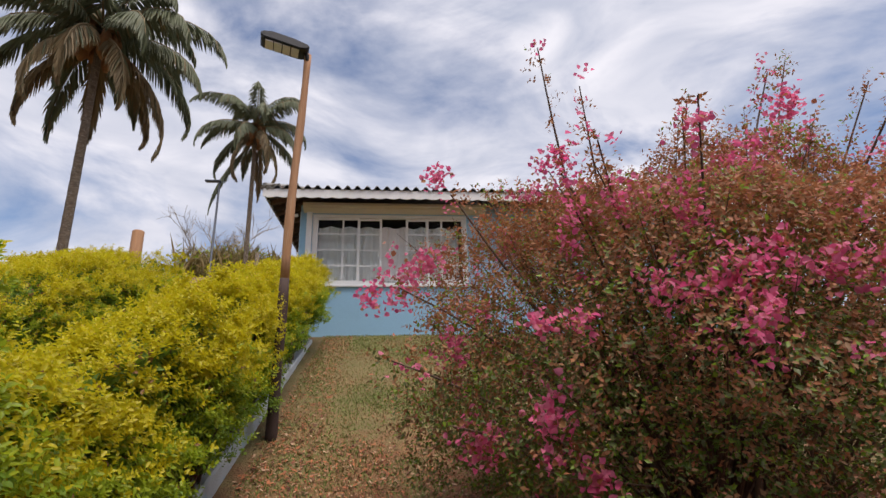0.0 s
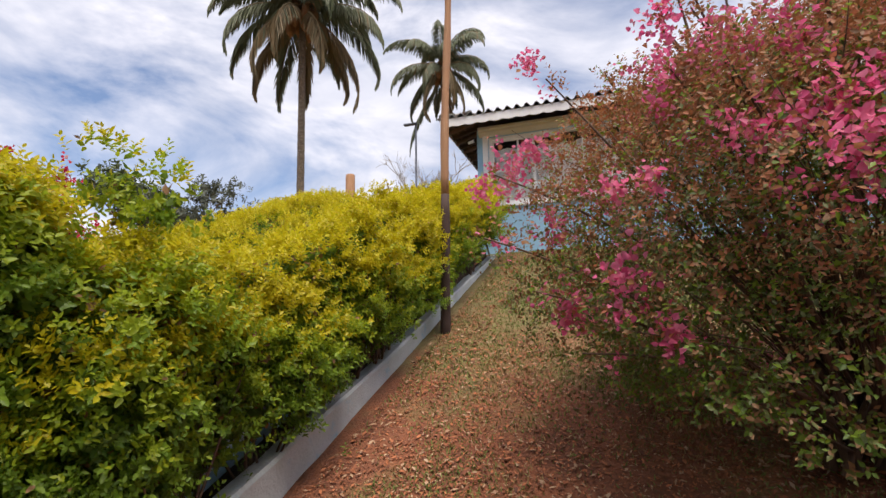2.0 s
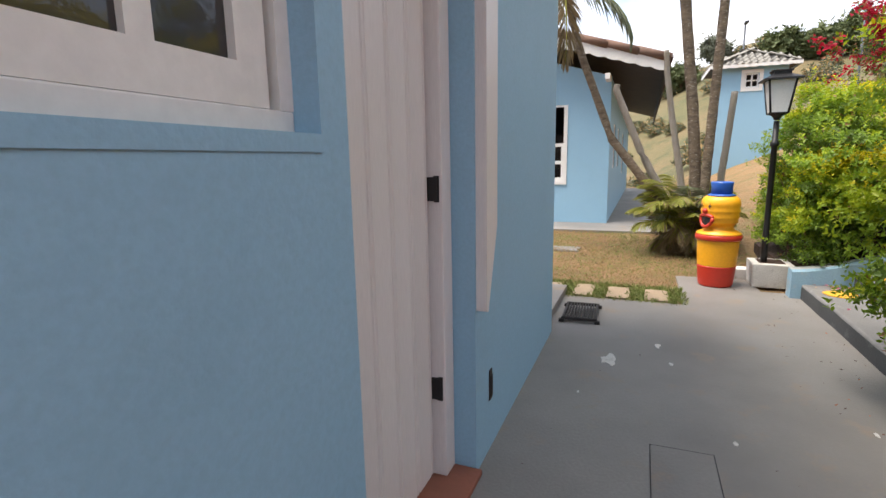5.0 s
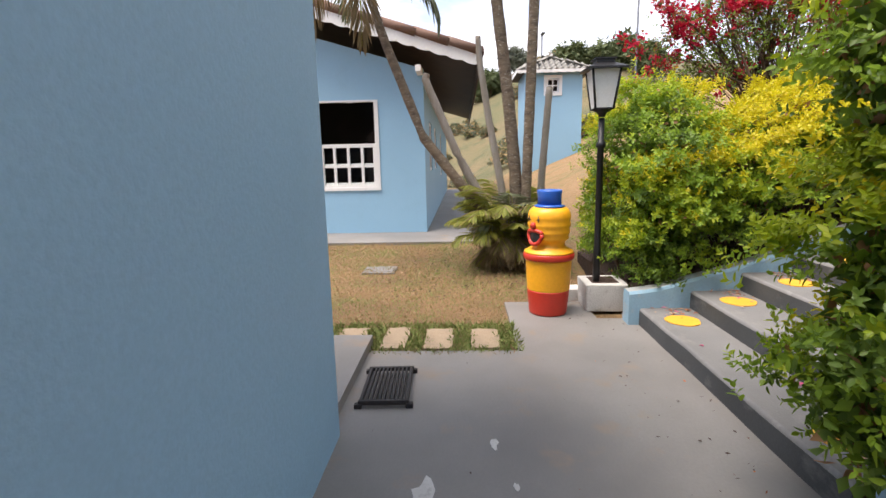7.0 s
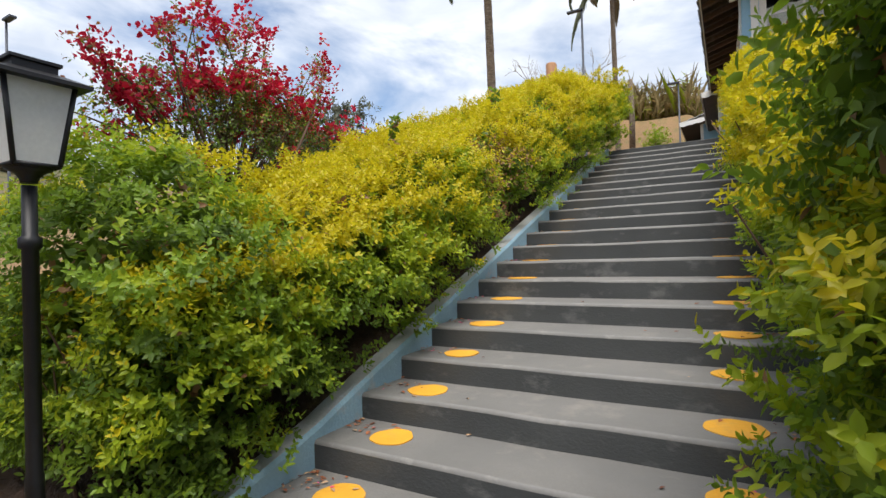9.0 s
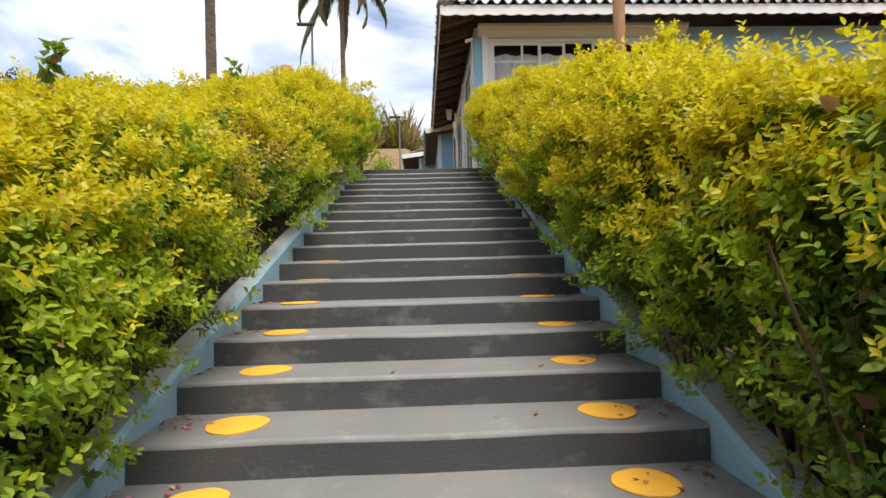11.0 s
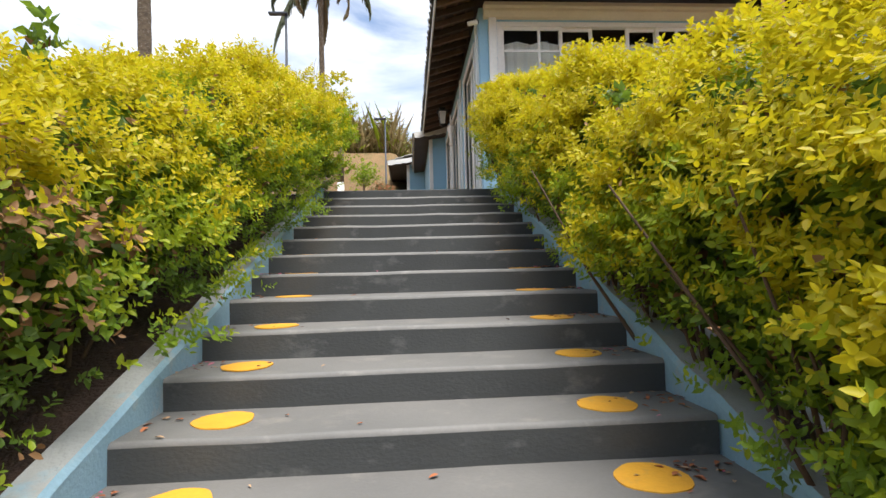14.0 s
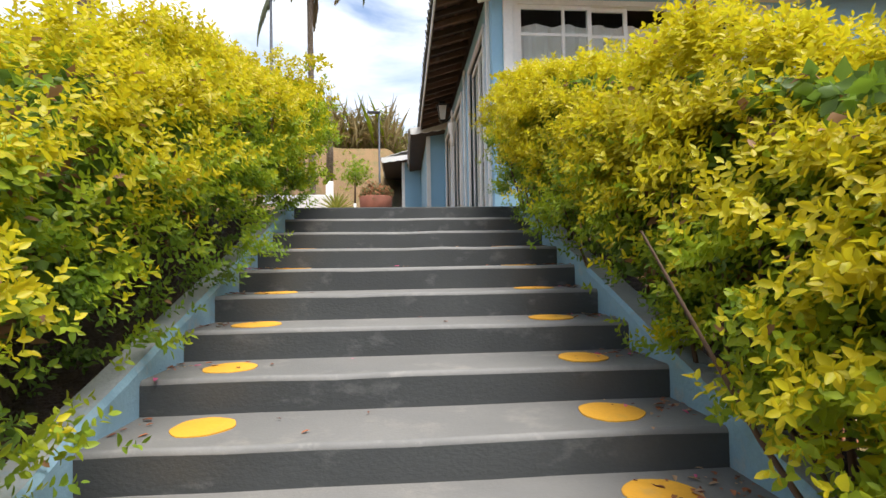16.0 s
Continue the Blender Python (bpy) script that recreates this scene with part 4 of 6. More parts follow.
    part("beam_end", B((xr - 0.5, -1.08, 3.05), (xr + 0.0, -0.98, 3.16)), M["white"], h)
    return h


build_cottage()


def build_tower():
    t = thing("water_tower", (-20.0, 3.22, 0.74), "small square pale blue tower with a tiled hip roof", "tower", kind="structure")
    zt = 3.85
    bm = bmesh.new()
    wall_with_holes(bm, "x", 0.0, -0.2, -1.08, 1.08, -1.5, zt, [(-0.24, 0.2, 3.1, 3.6)])
    part("wall", bm, M["blue"], t)
    part("wall_rest", box(box(B((-2.2, -1.08, -1.5), (-0.201, -0.88, zt)), (-2.2, 0.88, -1.5), (-0.201, 1.08, zt)), (-2.2, -0.87, -1.5), (-2.0, 0.87, zt)), M["blue"], t)
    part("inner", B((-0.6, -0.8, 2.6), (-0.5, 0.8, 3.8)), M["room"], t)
    f = bmesh.new()
    for p, q in (((0.002, -0.36, 2.98), (0.03, 0.32, 3.1)), ((0.002, -0.36, 3.6), (0.03, 0.32, 3.72)), ((0.002, -0.36, 3.1), (0.03, -0.24, 3.6)), ((0.002, 0.2, 3.1), (0.03, 0.32, 3.6))):
        box(f, p, q)
    w = part("window", f, M["white"], t, "small white framed window")
    part("sash", sash(bmesh.new(), "x", -0.08, -0.24, 0.2, 3.1, 3.6, [0.5], [0.5], 0.05, 0.05), M["white"], w)
    for p, d in (((0.3, 1.4, zt), (0, -1, 0)), ((0.3, -1.4, zt), (-1, 0, 0)), ((-2.5, 1.4, zt), (1, 0, 0)), ((-2.5, -1.4, zt), (0, 1, 0))):
        up = {(0, -1, 0): (-1, 0, 0.48), (-1, 0, 0): (0, 1, 0.48), (1, 0, 0): (0, -1, 0.48), (0, 1, 0): (1, 0, 0.48)}[d]
        tile_sheet("roof_tiles", p, d, up, 13, 5, 0.2154, 0.33, M["tile"], t, "", lambda a, r: min(a, 2.8 - a) > r * 0.9 - 0.08)
    bm = bmesh.new()
    ring = [bm.verts.new(p) for p in ((0.28, -1.38, zt - 0.02), (0.28, 1.38, zt - 0.02), (-2.48, 1.38, zt - 0.02), (-2.48, -1.38, zt - 0.02))]
    apex = bm.verts.new((-1.1, 0, zt + 0.66))
    for i in range(4):
        bm.faces.new((ring[i], ring[(i + 1) % 4], apex))
    bm.faces.new(ring[::-1])
    part("roof_boards", bm, M["rafter"], t)
    scallop_board("fascia", (0.3, -1.4, zt + 0.04), (0.3, 1.4, zt + 0.04), 0.12, 0.02, M["white"], t, "", 0.3, (1, 0, 0))
    scallop_board("fascia", (0.3, -1.4, zt + 0.04), (-2.5, -1.4, zt + 0.04), 0.12, 0.02, M["white"], t, "", 0.3, (0, -1, 0))
    scallop_board("fascia", (0.3, 1.4, zt + 0.04), (-2.5, 1.4, zt + 0.04), 0.12, 0.02, M["white"], t, "", 0.3, (0, 1, 0))


build_tower()

# ---------------------------------------------------------------- things in the yard
def build_bin():
    b = thing("litter_bin", (-4.96, 0.56, 0.0), "glossy yellow and red clown-shaped litter bin with blue hat", "litter bin")
    part("base", lathe(bmesh.new(), [(0.02, 0.0), (0.16, 0.0), (0.172, 0.005), (0.178, 0.015), (0.18, 0.03), (0.189, 0.12), (0.199, 0.225), (0.2, 0.24)], 36), M["red"], b, "red plastic lower body")
    part("body", lathe(bmesh.new(), [(0.2, 0.24), (0.201, 0.25), (0.206, 0.34), (0.213, 0.48), (0.2145, 0.51), (0.222, 0.535)], 36), M["yellow"], b)
    part("rim", lathe(bmesh.new(), [(0.2, 0.535), (0.232, 0.535), (0.238, 0.545), (0.238, 0.585), (0.23, 0.595), (0.2, 0.597)], 36), M["red"], b, "red rim band")
    bm = lathe(bmesh.new(), [(0.233, 0.596), (0.226, 0.61), (0.16, 0.645), (0.148, 0.66), (0.148, 0.7), (0.17, 0.715), (0.186, 0.735), (0.178, 0.755), (0.19, 0.775), (0.196, 0.8), (0.186, 0.822), (0.197, 0.845), (0.2, 0.87), (0.19, 0.893), (0.198, 0.915), (0.197, 0.945), (0.186, 0.985), (0.16, 1.015), (0.12, 1.03)], 40)
    head = part("head", bm, M["yellow"], b, "yellow head with wavy moulded hair")
    part("hat_brim", lathe(bmesh.new(), [(0.05, 1.02), (0.155, 1.022), (0.158, 1.034), (0.12, 1.046)], 36, squash=0.9), M["bluep"], b)
    part("hat", lathe(bmesh.new(), [(0.122, 1.044), (0.118, 1.12), (0.128, 1.165), (0.124, 1.178), (0.1, 1.178), (0.09, 1.165), (0.02, 1.16)], 36, squash=0.9), M["bluep"], b, "blue flat-topped hat")
    # the open mouth with red lips, nose and painted eyes face the lawn side
    fx = math.radians(-55)
    c, s = math.cos(fx), math.sin(fx)
    def face(r, side, z):
        return Vector((c * r - s * side, s * r + c * side, z))
    ring = [face(0.192 - 0.02 * math.cos(a) ** 2, 0.085 * math.cos(a), 0.785 + (0.1 if math.sin(a) < 0 else 0.03) * math.sin(a)) for a in [2 * math.pi * i / 24 for i in range(25)]]
    part("lip", tube(bmesh.new(), ring, [0.02] * 25, 8), M["red"], head, "red moulded lips")
    bm = bmesh.new()
    vs = [bm.verts.new(p + Vector((c, s, 0)) * 0.004) for p in ring[:-1]]
    mid = bm.verts.new(face(0.2, 0, 0.768))
    for i in range(24):
        bm.faces.new((vs[i], vs[(i + 1) % 24], mid))
    part("mouth_opening", bm, M["mouth"], head, "black mouth opening")
    bm = bmesh.new()
    bmesh.ops.create_uvsphere(bm, u_segments=16, v_segments=12, radius=0.032, matrix=Matrix.Translation(face(0.2, 0, 0.86)))
    for f in bm.faces:
        f.smooth = True
    part("nose", bm, M["red"], head, "red round nose")
    for sd in (-0.06, 0.06):
        bm = bmesh.new()
        tube(bm, [face(0.195, sd - 0.02, 0.91), face(0.2, sd, 0.925), face(0.195, sd + 0.02, 0.91)], [0.004] * 3, 6)
        tube(bm, [face(0.197, sd, 0.895), face(0.196, sd, 0.95)], [0.004] * 2, 6)
        part("painted_eye", bm, M["mouth"], head)


build_bin()


def lantern(parent, z, w=0.3):
    """A four-sided lantern: roof with a cap, tapering frosted panes in a black frame."""
    hw, lo = w * 0.4, w * 0.26
    z0, z1 = z, z + 0.34
    for i in range(4):
        a, b = math.pi / 4 + i * math.pi / 2, math.pi / 4 + (i + 1) * math.pi / 2
        r2 = math.sqrt(2)
        q = [Vector((math.cos(t) * r * r2, math.sin(t) * r * r2, zz)) for r, zz, t in ((lo, z0, a), (lo, z0, b), (hw, z1, b), (hw, z1, a))]
        bm = bmesh.new()
        ins = Vector((0, 0, 0))
        vs = [bm.verts.new(v) for v in q] + [bm.verts.new(v * 0.97 + Vector((0, 0, v.z * 0.03))) for v in q]
        for f in ((0, 1, 2, 3), (7, 6, 5, 4), (0, 4, 5, 1), (1, 5, 6, 2), (2, 6, 7, 3), (3, 7, 4, 0)):
            bm.faces.new([vs[k] for k in f])
        part("lantern_pane", bm, M["frosted"], parent, "frosted lantern pane")
        part("lantern_bar", tube(bmesh.new(), [q[0] * 1.0, q[3] * 1.0], [0.011, 0.011], 6), M["black"], parent)
        part("lantern_bar", tube(bmesh.new(), [q[0], q[1]], [0.01, 0.01], 6), M["black"], parent)
    bm = bmesh.new()
    r2 = math.sqrt(2)
    rings = []
    for r, zz in ((w * 0.56, z1 - 0.004), (w * 0.56, z1 + 0.012), (w * 0.26, z1 + 0.055), (w * 0.26, z1 + 0.085), (w * 0.3, z1 + 0.087), (w * 0.3, z1 + 0.1), (0.01, z1 + 0.105)):
        rings.append([bm.verts.new((math.cos(math.pi / 4 + i * math.pi / 2) * r * r2, math.sin(math.pi / 4 + i * math.pi / 2) * r * r2, zz)) for i in range(4)])
    for a, b in zip(rings, rings[1:]):
        for i in range(4):
            bm.faces.new((a[i], a[(i + 1) % 4], b[(i + 1) % 4], b[i]))
    bm.faces.new(rings[0][::-1])
    part("lantern_roof", bm, M["black"], parent, "black sheet metal lantern roof")
    part("lantern_base", lathe(bmesh.new(), [(0.03, z0 - 0.07), (0.035, z0 - 0.05), (0.05, z0 - 0.03), (0.085, z0 - 0.012), (0.085, z0)], 12), M["black"], parent)


def build_garden_lamp():
    t = thing("garden_lamp", (-5.06, 1.04, 0.0), "black garden lamp post with a frosted lantern", "lamp post")
    part("pole", lathe(bmesh.new(), [(0.034, 0.22), (0.034, 0.6), (0.03, 0.62), (0.03, 1.55), (0.042, 1.56), (0.042, 1.6), (0.028, 1.61), (0.028, 1.82)], 14), M["black"], t)
    lantern(t, 1.9, 0.31)
    p = thing("concrete_footing", (-5.13, 1.12, 0.0), "whitewashed rough concrete footing block of the lamp", "concrete block")
    bm = bmesh.new()
    r = random.Random(8)
    box(bm, (-0.19, -0.19, 0.0), (0.19, 0.19, 0.27), bevel=0.012)
    for v in bm.verts:
        k = 1.0 + 0.05 * v.co.z / 0.26
        v.co.x, v.co.y = v.co.x * k + r.uniform(-0.005, 0.005), v.co.y * k + r.uniform(-0.005, 0.005)
    part("block", bm, M["concrete"], p)
    part("fill", B((-0.13, -0.13, 0.2), (0.13, 0.13, 0.277), bevel=0.01), M["soil"], p, "dark soil filling")
    q = thing("kerb_stone", (-5.42, 1.02, 0.0), "short pale concrete kerb stone in the grass", "kerb stone")
    part("block", B((-0.12, -0.3, -0.05), (0.08, 0.12, 0.12), bevel=0.012), M["concrete"], q)


build_garden_lamp()


def build_grate():
    g = thing("drain_grate", (-3.32, -0.755, 0.0), "cast iron barbecue grate lying on the walkway", "grate", turn=2)
    g.scale = (0.92, 0.92, 1.0)
    part("rim", box(box(box(B((-0.27, -0.165, 0.02), (0.27, -0.14, 0.05), bevel=0.006), (-0.27, 0.14, 0.02), (0.27, 0.165, 0.05), bevel=0.006), (-0.28, -0.17, 0.02), (-0.25, 0.17, 0.05), bevel=0.006), (0.25, -0.17, 0.02), (0.28, 0.17, 0.05), bevel=0.006), M["iron"], g)
    for i in range(9):
        y = -0.115 + i * 0.0288
        part("bar", B((-0.252, y - 0.007, 0.024), (0.252, y + 0.007, 0.05), bevel=0.003), M["iron"], g)
    for x in (-0.27, 0.27):
        for y in (-0.17, 0.17):
            part("foot", B((x - 0.02, y - 0.025, 0.0), (x + 0.02, y + 0.025, 0.03), bevel=0.004), M["iron"], g)


build_grate()


def build_stepping_stones():
    r = random.Random(11)
    for x0, x1, y0, y1 in ((-4.5, -4.1, -1.72, -1.5), (-4.49, -4.06, -1.33, -1.07), (-4.5, -4.0, -0.93, -0.72), (-4.46, -3.99, -0.58, -0.34), (-4.45, -3.99, -0.2, 0.04)):
        t = thing("stepping_stone", ((x0 + x1) / 2, (y0 + y1) / 2, -0.02), "sandy rough stepping stone set in the grass", "stone", "row of stepping stones")
        hx, hy = (x1 - x0) / 2, (y1 - y0) / 2
        pts = []
        for i in range(16):
            a = 2 * math.pi * i / 16
            c, s = math.cos(a), math.sin(a)
            k = 1 / max(abs(c), abs(s)) * r.uniform(0.93, 1.02) * (0.96 if abs(abs(c) - abs(s)) < 0.2 else 1)
            pts.append((hx * c * k, hy * s * k))
        part("slab", prism(bmesh.new(), pts, 0.035, "z", 0.0), M["stone"], t)
    t = thing("manhole_cover", (-6.95, -1.4, -0.035), "grey square concrete inspection cover in the lawn", "cover")
    part("lid", box(B((-0.2, -0.22, 0.0), (0.2, 0.22, 0.03), bevel=0.006), (-0.16, -0.18, 0.03), (0.16, 0.18, 0.036)), M["walkway"], t)


build_stepping_stones()


def build_wood_pole():
    t = thing("street_light", (-1.36, 6.13, 1.64), "crooked wooden pole carrying a flat street light", "street light")
    def bend(z):
        return (0.03 * max(0.0, z - 0.8) + 0.012 * math.sin(z * 1.6), 0.012 * math.sin(z * 1.7), z)
    zs = [i * 0.25 for i in range(22)]
    hi = [z for z in zs if z >= 2.0]
    lo = [z for z in zs if z <= 2.0]
    rad = lambda z: 0.066 - 0.0035 * z + 0.004 * math.sin(z * 5)
    part("pole_foot", tube(bmesh.new(), [(*bend(z)[:2], z - 0.15) for z in lo], [rad(z) for z in lo], 12), M["pole_low"], t, "dark creosoted lower pole")
    part("pole", tube(bmesh.new(), [(*bend(z)[:2], z - 0.15) for z in hi], [rad(z) for z in hi], 12), M["pole"], t, "bare reddish weathered pole")
    x, y, z = bend(5.25)[0], bend(5.25)[1], 5.08
    bm = bmesh.new()
    prism(bm, [(-0.62, 0.05), (-0.64, 0.0), (-0.6, -0.04), (-0.1, -0.06), (-0.02, -0.035), (0.02, 0.0), (0.0, 0.04), (-0.2, 0.075), (-0.5, 0.085)], 0.26, "y", -0.13)
    bmesh.ops.bevel(bm, geom=list(bm.edges), offset=0.012, segments=2, affect="EDGES")
    ob = part("lamp_head", bm, M["black"], t, "dark flat lamp head")
    ob.matrix_local = pose(x, y - 0.04, z + 0.03, 0, 7, 14)
    bm = bmesh.new()
    for i in range(4):
        box(bm, (-0.56 + i * 0.115, -0.09, -0.066), (-0.46 + i * 0.115, 0.09, -0.045))
    ob2 = part("lamp_lens", bm, M["frosted"], ob, "pale lens panels")
    part("bracket", tube(bmesh.new(), [(x, y, z - 0.15), (x, y - 0.05, z - 0.02), (x - 0.06, y - 0.04, z + 0.03)], [0.03, 0.03, 0.025], 8), M["black"], t)


build_wood_pole()


def build_street_lamp(at, z1, head_way=-1, label="slim grey street lamp with a flat head", head=0.5, rad=0.045):
    t = thing("street_lamp", at, label, "street lamp", "street lamps")
    h = z1 - at[2]
    part("pole", lathe(bmesh.new(), [(rad * 1.3, -0.3), (rad * 1.3, 1.0), (rad, 1.05), (rad * 0.75, h)], 10), M["grey_metal"], t)
    bm = bmesh.new()
    box(bm, (-head, -0.1, h - 0.02), (0.06, 0.1, h + 0.06), bevel=0.015)
    ob = part("lamp_head", bm, M["grey_metal"], t)
    ob.matrix_local = pose(0, 0, 0, 0, 0, 0 if head_way < 0 else 180)
    return t


build_street_lamp((-7.69, 21.74, 3.4), 11.85, -1, "tall dark street lamp beyond the hedge", 0.62, 0.06)
build_street_lamp((-4.4, 27.0, 3.4), 9.55, -1, "grey street lamp behind the terrace", 0.5, 0.05)
build_street_lamp((-22.0, 6.9, 1.5), 9.25, 1, "slim street lamp on the far bank", 0.5, 0.045)
build_street_lamp((-34.0, 4.9, 1.0), 9.0, 1, "distant slim street lamp", 0.6, 0.06)


def build_post():
    t = thing("wooden_post", (-6.35, 12.7, 3.4), "thick sawn-off round wooden post", "post")
    part("log", tube(bmesh.new(), [(0, 0, -0.2), (0.02, 0, 1.4), (0, 0.01, 2.92), (0, 0.01, 2.95)], [0.15, 0.145, 0.14, 0.12], 14), M["pole"], t)


build_post()


# ---------------------------------------------------------------- palms
def frond(rng, base, yaw, pitch, length, arch, leaflets=34, leaf=0.55, droop=0.6, wid=0.035):
    """One feather frond: rib points and leaflet arrays."""
    pts = []
    n = 14
    p = np.array(base, float)
    ang = pitch
    for i in range(n + 1):
        pts.append(p.copy())
        d = np.array([math.cos(yaw) * math.cos(ang), math.sin(yaw) * math.cos(ang), math.sin(ang)])
        p = p + d * length / n
        ang -= arch / n * (0.5 + 1.1 * i / n)
    pts = np.array(pts)
    t = np.linspace(0.14, 0.99, leaflets)
    k = np.minimum((t * n).astype(int), n - 1)
    pos = pts[k] + (pts[k + 1] - pts[k]) * (t * n - k)[:, None]
    d = unit(pts[k + 1] - pts[k])
    side = unit(np.cross(d, np.array([0, 0, 1.0]) + 1e-3))
    P, W, L = [], [], []
    for s in (-1, 1):
        w = unit(side * s * (0.9 - 0.35 * t[:, None]) + d * (0.45 + 0.6 * t[:, None]) + np.array([0, 0, -droop]) * rng.uniform(0.6, 1.2, (leaflets, 1)) + rng.normal(0, 0.08, (leaflets, 3)))
        P.append(pos), W.append(w)
        L.append(leaf * np.sin(np.pi * np.clip(0.18 + 0.75 * t, 0, 1)) * rng.uniform(0.85, 1.1, leaflets))
    return pts, np.concatenate(P), np.concatenate(W), np.concatenate(L), np.full(2 * leaflets, wid)


def build_palm(at, crown_z, r0, r1, lean, count, length, seed, label, dry=0.35, fruit=True, leaf=0.55, group="palms", hang=False):
    rng = np.random.default_rng(seed)
    t = thing("palm_tree", at, label, "palm tree", group)
    H = crown_z - at[2]
    zs = np.linspace(-0.2, H, 46)
    pts = [(lean[0] * (max(z, 0) / H) ** 1.4, lean[1] * (max(z, 0) / H) ** 1.4, z) for z in zs]
    rad = [(r0 + (r1 - r0) * max(z, 0) / H) * (1 + 0.05 * ((i % 2) - 0.5)) for i, z in enumerate(zs)]
    part("trunk", tube(bmesh.new(), pts, rad, 14), M["bark"], t, "ringed grey-brown palm trunk")
    top = Vector((lean[0], lean[1], H))
    P, W, L, WD, MI = [], [], [], [], []
    ribs = bmesh.new()
    for i in range(count):
        u = (i + 0.5) / count
        pitch = 1.35 - 2.0 * u + rng.normal(0, 0.1)
        pts, p, w, l, wd = frond(rng, top + Vector((0, 0, 0.3 - 0.5 * u)), i * 2.4 + rng.normal(0, 0.15), pitch, length * rng.uniform(0.85, 1.1), 2.7 - 1.2 * u + 0.2 * rng.normal(), 110, leaf, 1.2, 0.045)
        P.append(p), W.append(w), L.append(l), WD.append(wd)
        MI.append(np.where(rng.uniform(size=len(p)) < (0.92 if u > 1 - dry else 0.04), 1, 0))
        tube(ribs, [tuple(q) for q in pts[::2]], list(np.linspace(0.035, 0.006, len(pts[::2]))), 5)
    if hang:
        pts, p, w, l, wd = frond(rng, top + Vector((-0.1, 0, -0.9)), 3.3, -0.9, 4.3, 0.7, 120, leaf * 0.9, 1.2, 0.045)
        P.append(p), W.append(w), L.append(l), WD.append(wd), MI.append(np.zeros(len(p), int))
        tube(ribs, [tuple(q) for q in pts[::2]], list(np.linspace(0.035, 0.006, len(pts[::2]))), 5)
    pos = np.concatenate(P)
    crown = leaves("fronds", pos, np.concatenate(W), np.tile([[0, 0, 1.0]], (len(pos), 1)), np.concatenate(L), np.concatenate(WD), [M["frond"], M["frond_dry"]], np.concatenate(MI), t, 0.3, 0.2)
    tagged(crown, "feathery fronds, the lowest ones dry and hanging")
    tagged(part("rib", ribs, M["frond_dry"], crown), kind="stuff")
    if fruit:
        for i in range(6):
            a = i * 1.05 + 0.3
            bm = bmesh.new()
            c0 = top + Vector((0.35 * math.cos(a), 0.35 * math.sin(a), -0.35 - 0.2 * (i % 2)))
            tube(bm, [tuple(top + Vector((0, 0, 0.1))), tuple(c0 + Vector((0, 0, 0.35))), tuple(c0), tuple(c0 - Vector((0, 0, 0.35))), tuple(c0 - Vector((0, 0, 0.55)))], [0.04, 0.1, 0.19, 0.15, 0.04], 9)
            for v in bm.verts:
                v.co += Vector((noise.noise(v.co * 9), noise.noise(v.co * 9 + Vector((4, 0, 0))), 0)) * 0.05
            part("fruit", bm, M["fruit"], t, "hanging brownish orange fruit bunch")
    return t


build_palm((-7.97, 12.6, 3.4), 12.25, 0.125, 0.095, (-0.14, 0.0), 30, 3.9, 3, "tall palm with drooping, partly dry fronds and fruit", 0.25, True, 0.85)
build_palm((-6.6, 23.1, 3.4), 15.5, 0.125, 0.09, (-0.1, 0.0), 22, 3.6, 5, "slender palm with dark green fronds", 0.2, True, 0.8, hang=True)


def palm_stem(name, pts, r0, r1, mat, parent, label=""):
    p = [Vector(q) for q in pts]
    fine, rad = [], []
    n = 22
    for i in range(n + 1):
        u = i / n * (len(p) - 1)
        k = min(int(u), len(p) - 2)
        fine.append(p[k].lerp(p[k + 1], u - k))
        rad.append((r0 + (r1 - r0) * i / n) * (1 + 0.07 * ((i % 2) - 0.5)))
    return part(name, tube(bmesh.new(), fine, rad, 12), mat, parent, label)


